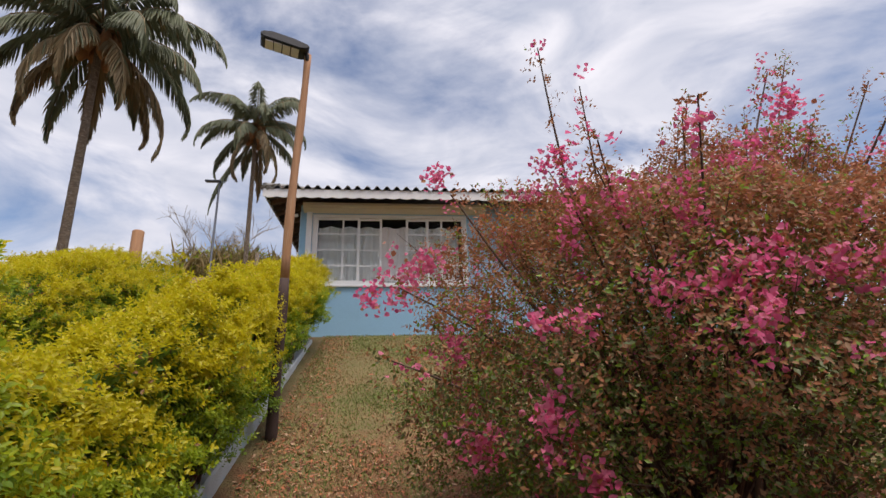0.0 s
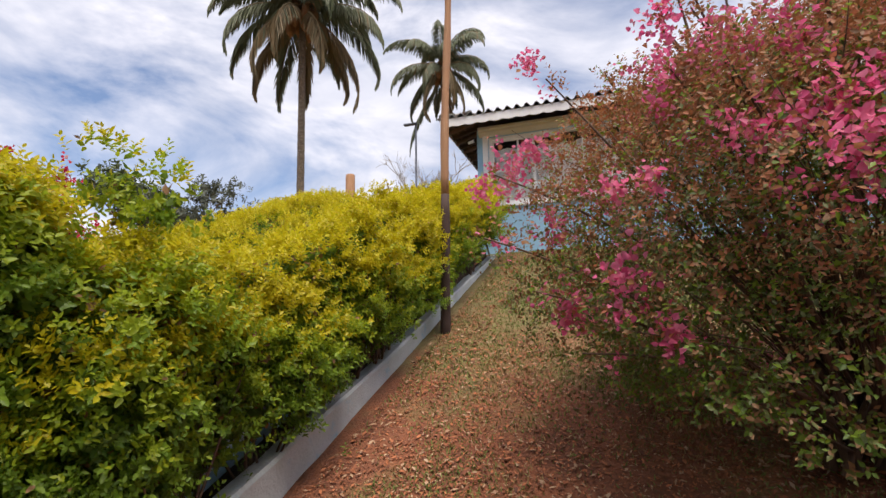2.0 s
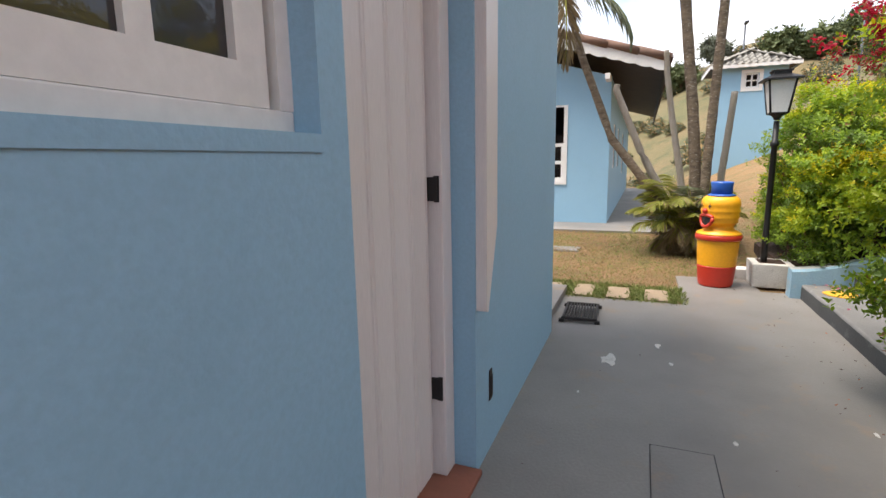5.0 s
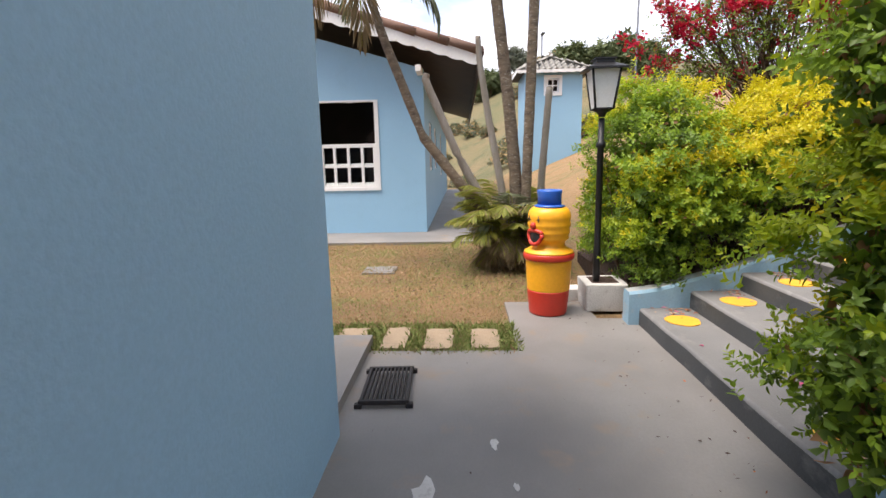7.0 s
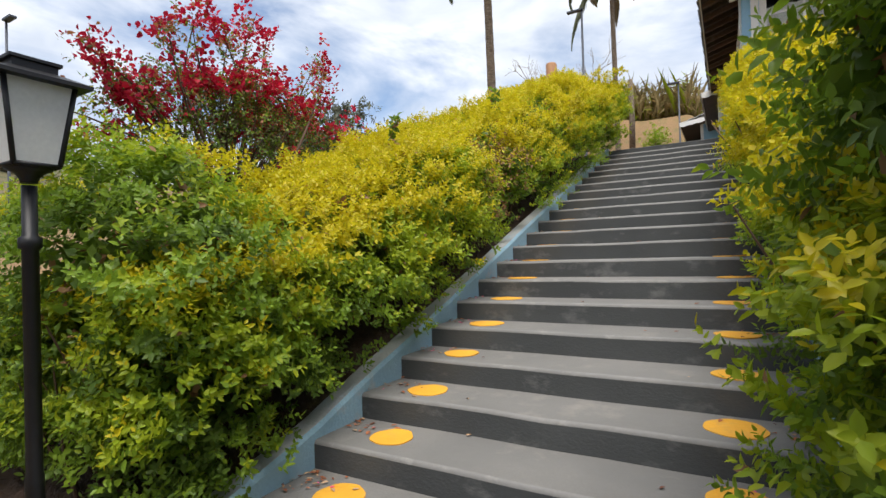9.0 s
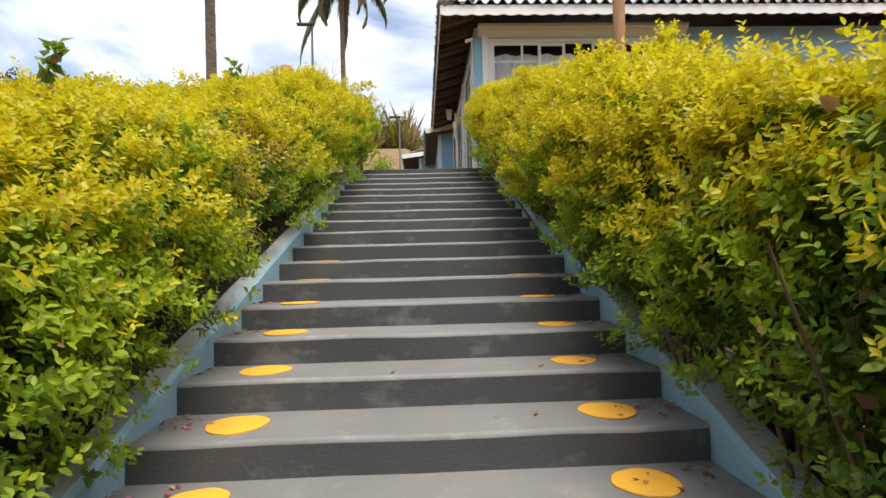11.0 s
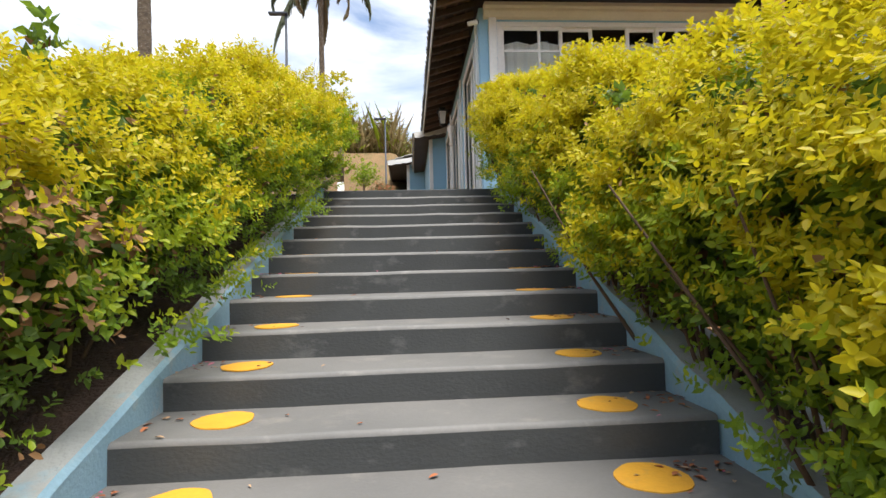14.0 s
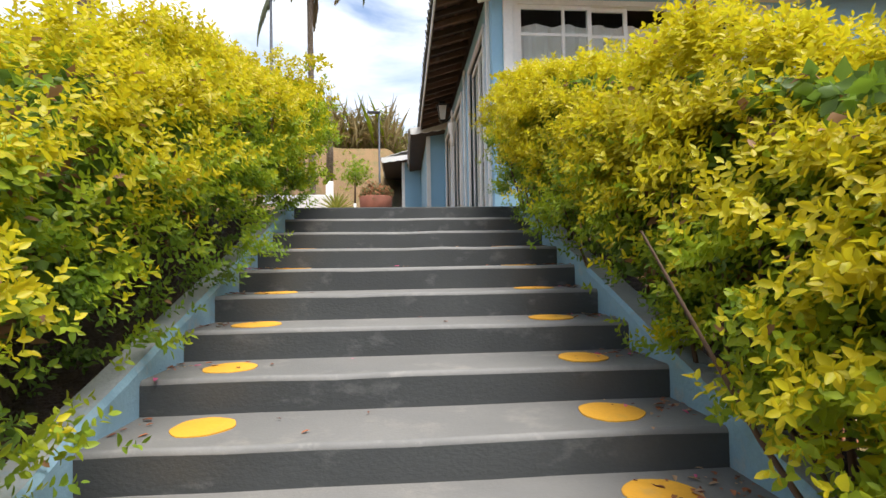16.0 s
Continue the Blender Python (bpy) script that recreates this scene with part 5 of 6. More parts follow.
def build_palm_clump():
    rng = np.random.default_rng(21)
    t = thing("palm_clump", (-7.0, 0.3, 0.0), "clump of slender leaning palms with cut dead stems", "palm clump")
    palm_stem("stem", [(0, 0.02, 0.3), (0.02, -0.35, 0.85), (0, -1.05, 1.75), (0, -1.55, 3.05), (0.0, -1.85, 4.1)], 0.075, 0.05, M["bark"], t, "mottled leaning palm stem")
    palm_stem("stem", [(-0.1, 0.0, 0.2), (-0.1, -0.3, 0.95), (-0.1, -0.62, 1.55), (-0.1, -1.02, 2.5), (-0.1, -1.0, 2.58)], 0.065, 0.045, M["bark_pale"], t, "dead pale cut stem")
    palm_stem("stem", [(0, 0.05, 0.3), (0, -0.03, 1.1), (0, -0.2, 2.0), (0, -0.31, 2.7), (0, -0.33, 3.0)], 0.055, 0.035, M["bark_pale"], t, "dead pale cut stem")
    palm_stem("stem", [(0, 0.16, 0.3), (0, 0.16, 1.2), (0, 0.06, 2.2), (0, -0.09, 3.4), (0.1, -0.45, 6.6)], 0.085, 0.07, M["bark"], t, "ringed palm stem")
    palm_stem("stem", [(0.12, 0.26, 0.0), (0.12, 0.29, 1.3), (0.12, 0.33, 2.4), (0.12, 0.37, 3.6), (0.12, 0.45, 6.9)], 0.066, 0.062, M["bark"], t, "ringed palm stem")
    palm_stem("stem", [(-0.2, 0.5, 0.2), (-0.2, 0.53, 1.2), (-0.2, 0.62, 2.38)], 0.055, 0.045, M["bark_pale"], t, "dead pale cut stem")
    P, W, L, WD, MI = [], [], [], [], []
    ribs = bmesh.new()
    crowns = (((0.0, -1.85, 4.1), 9, 1.6), ((0.1, -0.45, 6.6), 14, 2.3), ((0.12, 0.45, 6.9), 14, 2.3))
    for c, count, ln in crowns:
        for i in range(count):
            u = (i + 0.5) / count
            pts, p, w, l, wd = frond(rng, c, i * 2.4 + rng.normal(0, 0.2), 1.2 - 1.9 * u, ln * rng.uniform(0.85, 1.1), 1.6, 40, 0.5, 0.55, 0.022)
            P.append(p), W.append(w), L.append(l), WD.append(wd), MI.append(np.full(len(p), 1 if u > 0.8 else 0))
            tube(ribs, [tuple(q) for q in pts[::2]], list(np.linspace(0.02, 0.004, len(pts[::2]))), 5)
    # young fronds round the foot, arching out over a skirt of dead ones
    for i in range(64):
        a, r = rng.uniform(0, 6.28), rng.uniform(0.03, 0.24)
        dead = i >= 46
        pts, p, w, l, wd = frond(rng, (r * math.cos(a), r * math.sin(a) + 0.1, rng.uniform(0.25, 0.75) if not dead else rng.uniform(0.3, 0.55)), a + rng.normal(0, 0.4), rng.uniform(0.55, 1.4) if not dead else rng.uniform(-0.5, 0.2), rng.uniform(0.5, 0.85) if not dead else rng.uniform(0.35, 0.55), 1.5, 34, 0.32, 0.3, 0.016)
        P.append(p), W.append(w), L.append(l), WD.append(wd), MI.append(np.where(rng.uniform(size=len(p)) < (0.85 if dead else 0.12), 1, 2 if i % 5 else 0))
        tube(ribs, [tuple(q) for q in pts[::2]], list(np.linspace(0.008, 0.003, len(pts[::2]))), 4)
    pos = np.concatenate(P)
    f = leaves("fronds", pos, np.concatenate(W), np.tile([[0, 0, 1.0]], (len(pos), 1)), np.concatenate(L), np.concatenate(WD), [M["frond"], M["frond_dry"], M["frond_bright"]], np.concatenate(MI), t, 0.3, 0.15)
    tagged(part("rib", ribs, M["frond_bright"], f), kind="stuff")


build_palm_clump()


# ---------------------------------------------------------------- hedges
def noise_vec(p, s, seed):
    return np.array([noise.noise(Vector((v[0] * s + seed, v[1] * s, v[2] * s))) for v in p])


def build_hedge(name, label, seed, xc, half, y0, y1, low, top, n_shoot, lumps=(), length=0.042, dens_low=0.55, tone0=0.0, bare=None, weight=0.82, lump_tone=0.46, grow=0.25):
    """A clipped hedge on a slope. xc and half may change along it; low and top give its lower and upper edge."""
    rng = np.random.default_rng(seed)
    t = thing(name, (0, 0, 0), label, "hedge", "hedges along the stairs")
    per = 8
    y = rng.uniform(y0, y1, n_shoot * 2)
    # around the section: side, top, side
    hgt = np.array([top(v) - low(v) for v in y])
    hw = np.array([half(v) for v in y])
    peri = 2 * hgt + 2 * hw
    u = rng.uniform(0, 1, n_shoot * 2) * peri
    x = np.where(u < hgt, -hw, np.where(u < hgt + 2 * hw, u - hgt - hw, hw))
    z = np.where(u < hgt, u, np.where(u < hgt + 2 * hw, hgt, peri - u))
    # round the shoulders
    rz, rx = z / hgt, x / hw
    cut = np.clip((rz - 0.72) / 0.28, 0, 1) * np.clip((np.abs(rx) - 0.6) / 0.4, 0, 1)
    shrink = 1 - 0.16 * cut
    nrm = np.stack([np.where(u < hgt, -1.0, np.where(u < hgt + 2 * hw, rx * 0.5, 1.0)), np.zeros_like(x), np.where((u >= hgt) & (u < hgt + 2 * hw), 1.0, 0.18 + 0.6 * cut)], 1)
    # both ends are faces too
    end = rng.uniform(size=len(y)) < (hw.mean() * 2 / (y1 - y0)) * 0.55
    ends = np.where(rng.uniform(size=len(y)) < 0.5, y0, y1)
    y = np.where(end, ends, y)
    hgt = np.array([top(v) - low(v) for v in y])
    hw = np.array([half(v) for v in y])
    x = np.where(end, rng.uniform(-1, 1, len(y)) * hw, x)
    z = np.where(end, rng.uniform(0, 1, len(y)) * hgt, z)
    nrm[end] = np.stack([np.zeros(end.sum()), np.where(ends[end] == y0, -1.0, 1.0), np.full(end.sum(), 0.25)], 1)
    # bottom draws in a little where stems show
    tuck = 1 - 0.07 / hw * np.clip(0.4 - z / hgt, 0, 1) / 0.4
    cx = np.array([xc(v) for v in y])
    pos = np.stack([cx + x * shrink * tuck, y, np.array([low(v) for v in y]) + z * shrink], 1)
    nrm = unit(nrm)
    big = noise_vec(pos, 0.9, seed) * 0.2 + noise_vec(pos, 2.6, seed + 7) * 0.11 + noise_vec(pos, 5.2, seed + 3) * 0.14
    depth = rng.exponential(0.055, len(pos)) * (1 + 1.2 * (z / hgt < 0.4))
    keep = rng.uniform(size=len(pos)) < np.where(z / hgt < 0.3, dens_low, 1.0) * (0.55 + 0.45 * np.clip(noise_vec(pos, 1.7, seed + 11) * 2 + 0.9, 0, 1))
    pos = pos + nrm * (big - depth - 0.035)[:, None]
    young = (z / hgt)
    pos, nrm, young, depth = pos[keep][:n_shoot], nrm[keep][:n_shoot], young[keep][:n_shoot], depth[keep][:n_shoot]
    for (cx_, cy_, cz_), (rx_, ry_, rz_), k in lumps:
        d = unit(rng.normal(size=(k, 3)))
        d[:, 2] = np.where(d[:, 2] < -0.55, -d[:, 2], d[:, 2])
        r = 1 - rng.exponential(0.11, k)
        q = np.array([cx_, cy_, cz_]) + d * np.array([rx_, ry_, rz_]) * np.clip(r, 0.15, 1)[:, None]
        q += d * (noise_vec(q, 1.6, seed + 5) * 0.16 + noise_vec(q, 4.5, seed + 6) * 0.1)[:, None]
        pos, nrm = np.concatenate([pos, q]), np.concatenate([nrm, d])
        young = np.concatenate([young, lump_tone + 0.4 * d[:, 2]])
        depth = np.concatenate([depth, (1 - np.clip(r, 0.15, 1)) * rx_])
    # most shoots stand in small drooping fans with gaps between them
    order = rng.permutation(len(pos))
    pos, nrm, young, depth = pos[order], nrm[order], young[order], depth[order]
    fan = 18
    nc = int(len(pos) * 0.82) // fan
    who = np.concatenate([np.repeat(np.arange(nc), fan), np.arange(nc, nc + int(len(pos) * 0.18))])
    off = rng.normal(0, 1, (len(who), 3)) * np.array([0.075, 0.075, 0.03])
    off[nc * fan:] = 0
    rel = np.clip(off[:, 2] / 0.03, -1.6, 1.6)
    off[:, 2] -= 1.7 * (off[:, 0] ** 2 + off[:, 1] ** 2)
    push = rng.normal(0.01, 0.045, len(pos))
    pos, nrm, young, depth = pos[who] + nrm[who] * push[who][:, None] + off, nrm[who], young[who], np.maximum(0, depth[who] - push[who] * 0.5)
    rough = noise_vec(pos, 5.2, seed + 3) * 0.14
    axis = unit(nrm + np.array([0, 0, 0.55]) + rng.normal(0, 0.45, nrm.shape))
    p, w, a, ln, wd, idx, tt = shoots(rng, pos, axis, per, 0.085, length, length * 0.54)
    patch = noise_vec(pos, 1.1, seed + 20) * 0.36 + rng.normal(0, 0.05, len(pos))
    # young tips yellower; shade of gaps and fan undersides put into the leaf tone
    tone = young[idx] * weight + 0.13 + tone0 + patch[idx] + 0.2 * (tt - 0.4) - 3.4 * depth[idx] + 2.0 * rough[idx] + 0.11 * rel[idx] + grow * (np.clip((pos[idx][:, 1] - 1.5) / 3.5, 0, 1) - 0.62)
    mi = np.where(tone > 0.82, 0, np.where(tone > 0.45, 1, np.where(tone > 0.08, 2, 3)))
    mi = np.where(rng.uniform(size=len(mi)) < 0.004, 4, mi)
    if bare:
        near = np.linalg.norm(p - np.array(bare[0]), axis=1) < bare[1] * (1 + 0.5 * patch[idx])
        mi = np.where(near & (rng.uniform(size=len(mi)) < 0.55), 4, mi)
        stay = ~near | (rng.uniform(size=len(mi)) < 0.6)
        p, w, a, ln, wd, mi = p[stay], w[stay], a[stay], ln[stay], wd[stay], mi[stay]
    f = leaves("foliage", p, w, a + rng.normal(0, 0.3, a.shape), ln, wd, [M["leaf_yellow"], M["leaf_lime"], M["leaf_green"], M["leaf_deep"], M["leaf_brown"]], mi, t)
    tagged(f, "small leaves, golden yellow on top and green below", kind="stuff")
    # inner leaves that close the hedge, mostly deep green: gap shade in their colour
    k = n_shoot * 2
    y = rng.uniform(y0 + 0.1, y1 - 0.1, k)
    q = np.stack([np.array([xc(v) + rng.uniform(-0.72, 0.72) * half(v) for v in y]), y, np.array([low(v) + rng.uniform(0.12, 0.9) * (top(v) - low(v)) for v in y])], 1)
    for (cx_, cy_, cz_), (rx_, ry_, rz_), m in lumps:
        d = unit(rng.normal(size=(m * 2, 3))) * rng.uniform(0.2, 0.8, (m * 2, 1))
        q = np.concatenate([q, np.array([cx_, cy_, cz_]) + d * np.array([rx_, ry_, rz_])])
    k = len(q)
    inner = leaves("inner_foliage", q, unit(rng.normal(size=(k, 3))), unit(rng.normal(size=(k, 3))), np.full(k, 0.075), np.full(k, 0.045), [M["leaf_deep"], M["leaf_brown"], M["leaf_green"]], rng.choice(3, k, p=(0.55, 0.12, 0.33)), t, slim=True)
    tagged(inner, "inner leaves coloured darker for the shade in the gaps", kind="stuff")
    # stems and twigs
    bm = bmesh.new()
    m = int((y1 - y0) * 9)
    for i in range(m):
        yy = rng.uniform(y0 + 0.05, y1 - 0.05)
        xx = xc(yy) + rng.uniform(-0.5, 0.5) * half(yy)
        zb, zt = low(yy) - 0.3, low(yy) + (top(yy) - low(yy)) * rng.uniform(0.4, 0.8)
        b = Vector((xx, yy, zb))
        for j in range(3):
            e = Vector((xx + rng.normal(0, 0.22), yy + rng.normal(0, 0.22), zt * rng.uniform(0.92, 1.0)))
            mid = b.lerp(e, 0.45) + Vector((rng.normal(0, 0.06), rng.normal(0, 0.06), 0))
            tube(bm, [b, mid, e], [0.014, 0.009, 0.004], 5, 0, False)
    tw = part("stem", bm, M["twig"], t, "thin brown stems inside the hedge")
    tagged(tw, kind="stuff")
    return t


def slope(c, k=0.3255):
    return lambda y: c + k * y


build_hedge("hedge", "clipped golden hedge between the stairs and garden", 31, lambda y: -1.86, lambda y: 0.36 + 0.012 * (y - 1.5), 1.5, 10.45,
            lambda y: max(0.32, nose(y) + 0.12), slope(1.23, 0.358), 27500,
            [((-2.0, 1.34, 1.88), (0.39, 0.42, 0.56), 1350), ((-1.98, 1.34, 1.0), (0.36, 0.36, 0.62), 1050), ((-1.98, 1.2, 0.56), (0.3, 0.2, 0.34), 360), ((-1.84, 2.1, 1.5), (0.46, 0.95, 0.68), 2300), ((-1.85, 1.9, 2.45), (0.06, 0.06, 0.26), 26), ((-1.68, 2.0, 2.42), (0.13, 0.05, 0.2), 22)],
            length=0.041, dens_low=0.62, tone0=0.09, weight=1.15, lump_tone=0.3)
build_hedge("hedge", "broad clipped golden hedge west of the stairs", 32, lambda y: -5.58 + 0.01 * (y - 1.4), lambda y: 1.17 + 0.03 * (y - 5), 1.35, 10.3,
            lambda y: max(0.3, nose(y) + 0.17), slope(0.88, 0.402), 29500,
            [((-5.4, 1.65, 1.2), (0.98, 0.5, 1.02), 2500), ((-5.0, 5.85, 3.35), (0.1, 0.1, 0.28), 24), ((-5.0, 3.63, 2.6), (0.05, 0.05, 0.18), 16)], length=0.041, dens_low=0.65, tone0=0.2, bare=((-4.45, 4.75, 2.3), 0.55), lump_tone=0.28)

# ---------------------------------------------------------------- bougainvilleas
def build_bougainvillea(at, label, seed, tips, n_fill, shape, flower, leafmix, bract_share, leaf=0.045, group="", rise_z=1.15, tuft=1, bract=0.04, spots=()):
    """A rambling shrub: arching canes from the base out to tips, leaves and bracts along them, and a filled body.
    shape(rng, n) gives points of the body with their depth below its surface."""
    rng = np.random.default_rng(seed)
    t = thing("bougainvillea", at, label, "bush", group)
    bm = bmesh.new()
    P, A, F = [], [], []
    for tip, bare in tips:
        b = Vector((rng.normal(0, 0.25), rng.normal(0, 0.25), 0))
        tip = Vector(tip)
        mid = b.lerp(tip, 0.5) + Vector((rng.normal(0, 0.2), rng.normal(0, 0.2), 0.35))
        pts = [b.lerp(mid, u).lerp(mid.lerp(tip, u), u) for u in np.linspace(0, 1, 12)]
        tube(bm, pts, list(np.linspace(0.022, 0.005, 12)), 6, 0, False)
        for i in range(int(34 * bare)):
            u = 1 - 0.62 * rng.uniform() ** 1.2
            q = b.lerp(mid, u).lerp(mid.lerp(tip, u), u)
            P.append(q + Vector(rng.normal(0, 0.045, 3)))
            A.append(rng.normal(0, 1, 3) + np.array([0, 0, 0.6]))
            F.append(0.16 if u > 0.95 else 0.04)
        for _ in range(tuft):
            P.append(tip + Vector(rng.normal(0, 0.05 if tuft == 1 else 0.11, 3))), A.append(rng.normal(0, 0.6, 3) + np.array([0, 0, 1.0])), F.append(0.9 if tuft > 1 or rng.uniform() < 0.35 else 0.1)
    body, depth = shape(rng, n_fill)
    for q in body[:: max(1, n_fill // 160)]:
        e = Vector(q)
        b = Vector((e.x * 0.25, e.y * 0.25, max(0.1, e.z * 0.3)))
        m = b.lerp(e, 0.55) + Vector((rng.normal(0, 0.12), rng.normal(0, 0.12), 0.15))
        tube(bm, [b, m, e, e + (e - m) * 0.18 + Vector((0, 0, 0.03))], [0.009, 0.005, 0.003, 0.0015], 5, 0, False)
    tagged(part("branchwork", bm, M["twig"], t, "tangled brown canes"), kind="stuff")
    pos = np.concatenate([np.array([tuple(p) for p in P]), body])
    ax = np.concatenate([np.array(A), unit(body + np.array([0, 0, 0.2])) + rng.normal(0, 0.6, body.shape)])
    fl = np.concatenate([np.array(F), np.zeros(n_fill)])
    dp = np.concatenate([np.zeros(len(P)), depth])
    clump = 0.75 * noise_vec(pos, 1.6, seed) + 0.75 * noise_vec(pos, 5.0, seed + 2)
    isf = (rng.uniform(size=len(pos)) < fl) | ((clump > bract_share) & (dp < 0.5) & (rng.uniform(size=len(pos)) < 0.85))
    for sx, sy, sz, sr in spots:
        near = np.linalg.norm((pos - np.array([sx, sy, sz])) / np.array([1, 1.3, 0.8]), axis=1) < sr * 1.05
        isf |= near & (rng.uniform(size=len(pos)) < 0.12)
    extra = [np.array(sp[:3]) + rng.normal(0, 0.42 * sp[3], (int(90 * sp[3]), 3)) for sp in spots]
    if extra:
        more = np.concatenate(extra)
        pos, ax, dp = np.concatenate([pos, more]), np.concatenate([ax, rng.normal(0, 0.8, more.shape) + np.array([0, -0.6, 0.5])]), np.concatenate([dp, np.zeros(len(more))])
        isf = np.concatenate([isf, np.ones(len(more), bool)])
    g = ~isf
    p, w, a, ln, wd, idx, tt = shoots(rng, pos[g], ax[g], 6, 0.1, leaf, leaf * 0.55)
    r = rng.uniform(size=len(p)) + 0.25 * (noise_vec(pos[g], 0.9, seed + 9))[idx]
    # rustier above, olive below; inner shade put in as deep green leaves
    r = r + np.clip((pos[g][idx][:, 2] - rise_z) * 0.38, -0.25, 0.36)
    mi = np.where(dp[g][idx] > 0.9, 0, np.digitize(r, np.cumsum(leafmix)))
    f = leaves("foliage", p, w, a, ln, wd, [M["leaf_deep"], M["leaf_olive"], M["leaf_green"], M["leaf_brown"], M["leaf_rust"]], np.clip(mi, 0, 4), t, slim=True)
    tagged(f, "small olive, brown and rust-tinged leaves", kind="stuff")
    # bracts: small papery groups of three
    p, w, a, ln, wd, idx, tt = shoots(rng, pos[isf], ax[isf], 10, 0.05, bract, bract * 0.88)
    p = p + rng.normal(0, 0.035, p.shape)
    fl = leaves("blossom", p, w, a + rng.normal(0, 0.4, a.shape), ln, wd, [flower, M["leaf_rust"]], (rng.uniform(size=len(p)) < 0.1).astype(int), t, 0.5, 0.1)
    tagged(fl, "papery flower bracts in clusters", kind="stuff")
    return t


def mound(cx, cy, cz, rx, ry, rz, seed, floor):
    def shape(rng, n):
        d = unit(rng.normal(size=(n, 3)))
        d[:, 2] = np.where(d[:, 2] < -0.62, -d[:, 2], d[:, 2])
        r = np.where(rng.uniform(size=n) < 0.25, rng.uniform(0.35, 0.9, n), 1 - rng.exponential(0.1, n))
        r = np.clip(r, 0.2, 1)
        bump_ = 1 + 0.3 * noise_vec(d * 2.2, 1.0, seed) + 0.2 * noise_vec(d * 5, 1.0, seed + 1)
        q = np.array([cx, cy, cz]) + d * np.array([rx, ry, rz]) * (r * bump_)[:, None]
        q[:, 2] = np.maximum(q[:, 2], floor + rng.uniform(0, 0.3, n))
        return q, (1 - r) * rx
    return shape


rng_t = random.Random(77)
pink_tips = [((-0.75, -0.3, 3.75), 1.0), ((-1.05, -0.2, 3.0), 1.0), ((-1.15, -0.5, 3.95), 1.0), ((-0.1, -0.6, 3.3), 1.0), ((0.25, -0.2, 3.7), 1.0), ((0.9, -0.4, 3.9), 1.3), ((1.3, -0.2, 4.2), 1.2), ((1.6, -0.6, 3.7), 1.3),
             ((-1.9, -0.6, 2.6), 1.2), ((-2.25, -0.75, 1.9), 1.5), ((-2.3, -0.9, 1.45), 1.2), ((-2.0, -1.0, 1.1), 1.0), ((-1.75, -1.1, 0.75), 1.0), ((-1.5, 0.2, 3.0), 1.1)]
pink_tips += [((x, rng_t.uniform(-1.6, 0.6), rng_t.uniform(2.3, 3.0) + 0.25 * x), 1.0) for x in [rng_t.uniform(-1.5, 2.6) for _ in range(50)]]
pink_tips = [((x, y, z * 0.98), b * 1.2) for (x, y, z), b in pink_tips]
pink_spots = [(-2.23, -0.28, 2.0, 0.18), (-2.03, -0.3, 2.15, 0.14), (-2.4, -0.31, 1.9, 0.1), (-1.19, -0.72, 2.77, 0.15), (-0.95, -1.14, 2.29, 0.14), (-1.02, -1.49, 1.66, 0.11), (-0.75, -1.58, 1.74, 0.16), (-0.71, -1.65, 1.48, 0.15), (-0.48, -1.63, 1.82, 0.15), (-0.2, -1.7, 1.76, 0.11), (-1.51, -1.22, 1.08, 0.15), (-1.83, -0.82, 0.97, 0.14), (-1.31, -1.27, 0.8, 0.08), (-0.73, -1.34, 2.19, 0.12), (-1.36, -1.32, 1.57, 0.07), (-0.07, -1.06, 2.62, 0.17), (-1.25, -1.07, 2.16, 0.11), (-2.01, -0.71, 2.61, 0.1), (0.09, -1.27, 2.87, 0.13), (-0.01, -1.72, 1.77, 0.09), (-1.53, -1.19, 1.56, 0.06)]
build_bougainvillea((2.25, 3.75, 0.8), "large rambling bougainvillea with pink bracts on the bank", 41, pink_tips, 30000,
                    mound(0.2, -0.1, 1.3, 2.3, 1.7, 1.62, 5, -0.1), M["pink"], [0.1, 0.25, 0.13, 0.27], 0.58, 0.037,
                    spots=pink_spots)
red_tips = [((rng_t.uniform(-0.3, 0.6), -1.65 + 0.125 * i, 1.4 + 0.8 * math.sin(0.1 * i + 0.15) + rng_t.uniform(-0.6, 0.4)), 0.9) for i in range(32)] + [((0.1, -1.9, 1.0), 1), ((0.1, 2.2, 1.25), 1), ((0.2, 1.9, 1.45), 1), ((0.2, 0.3, 2.6), 1), ((0.1, 0.0, 2.3), 1)]
build_bougainvillea((-7.7, 4.0, 1.9), "red flowering bougainvillea behind the hedge", 42, red_tips, 2600, mound(0, 0.2, 0.9, 0.7, 1.7, 0.9, 8, -0.2), M["redbract"], [0.2, 0.35, 0.3, 0.1], 0.42, 0.05, tuft=7, bract=0.06)


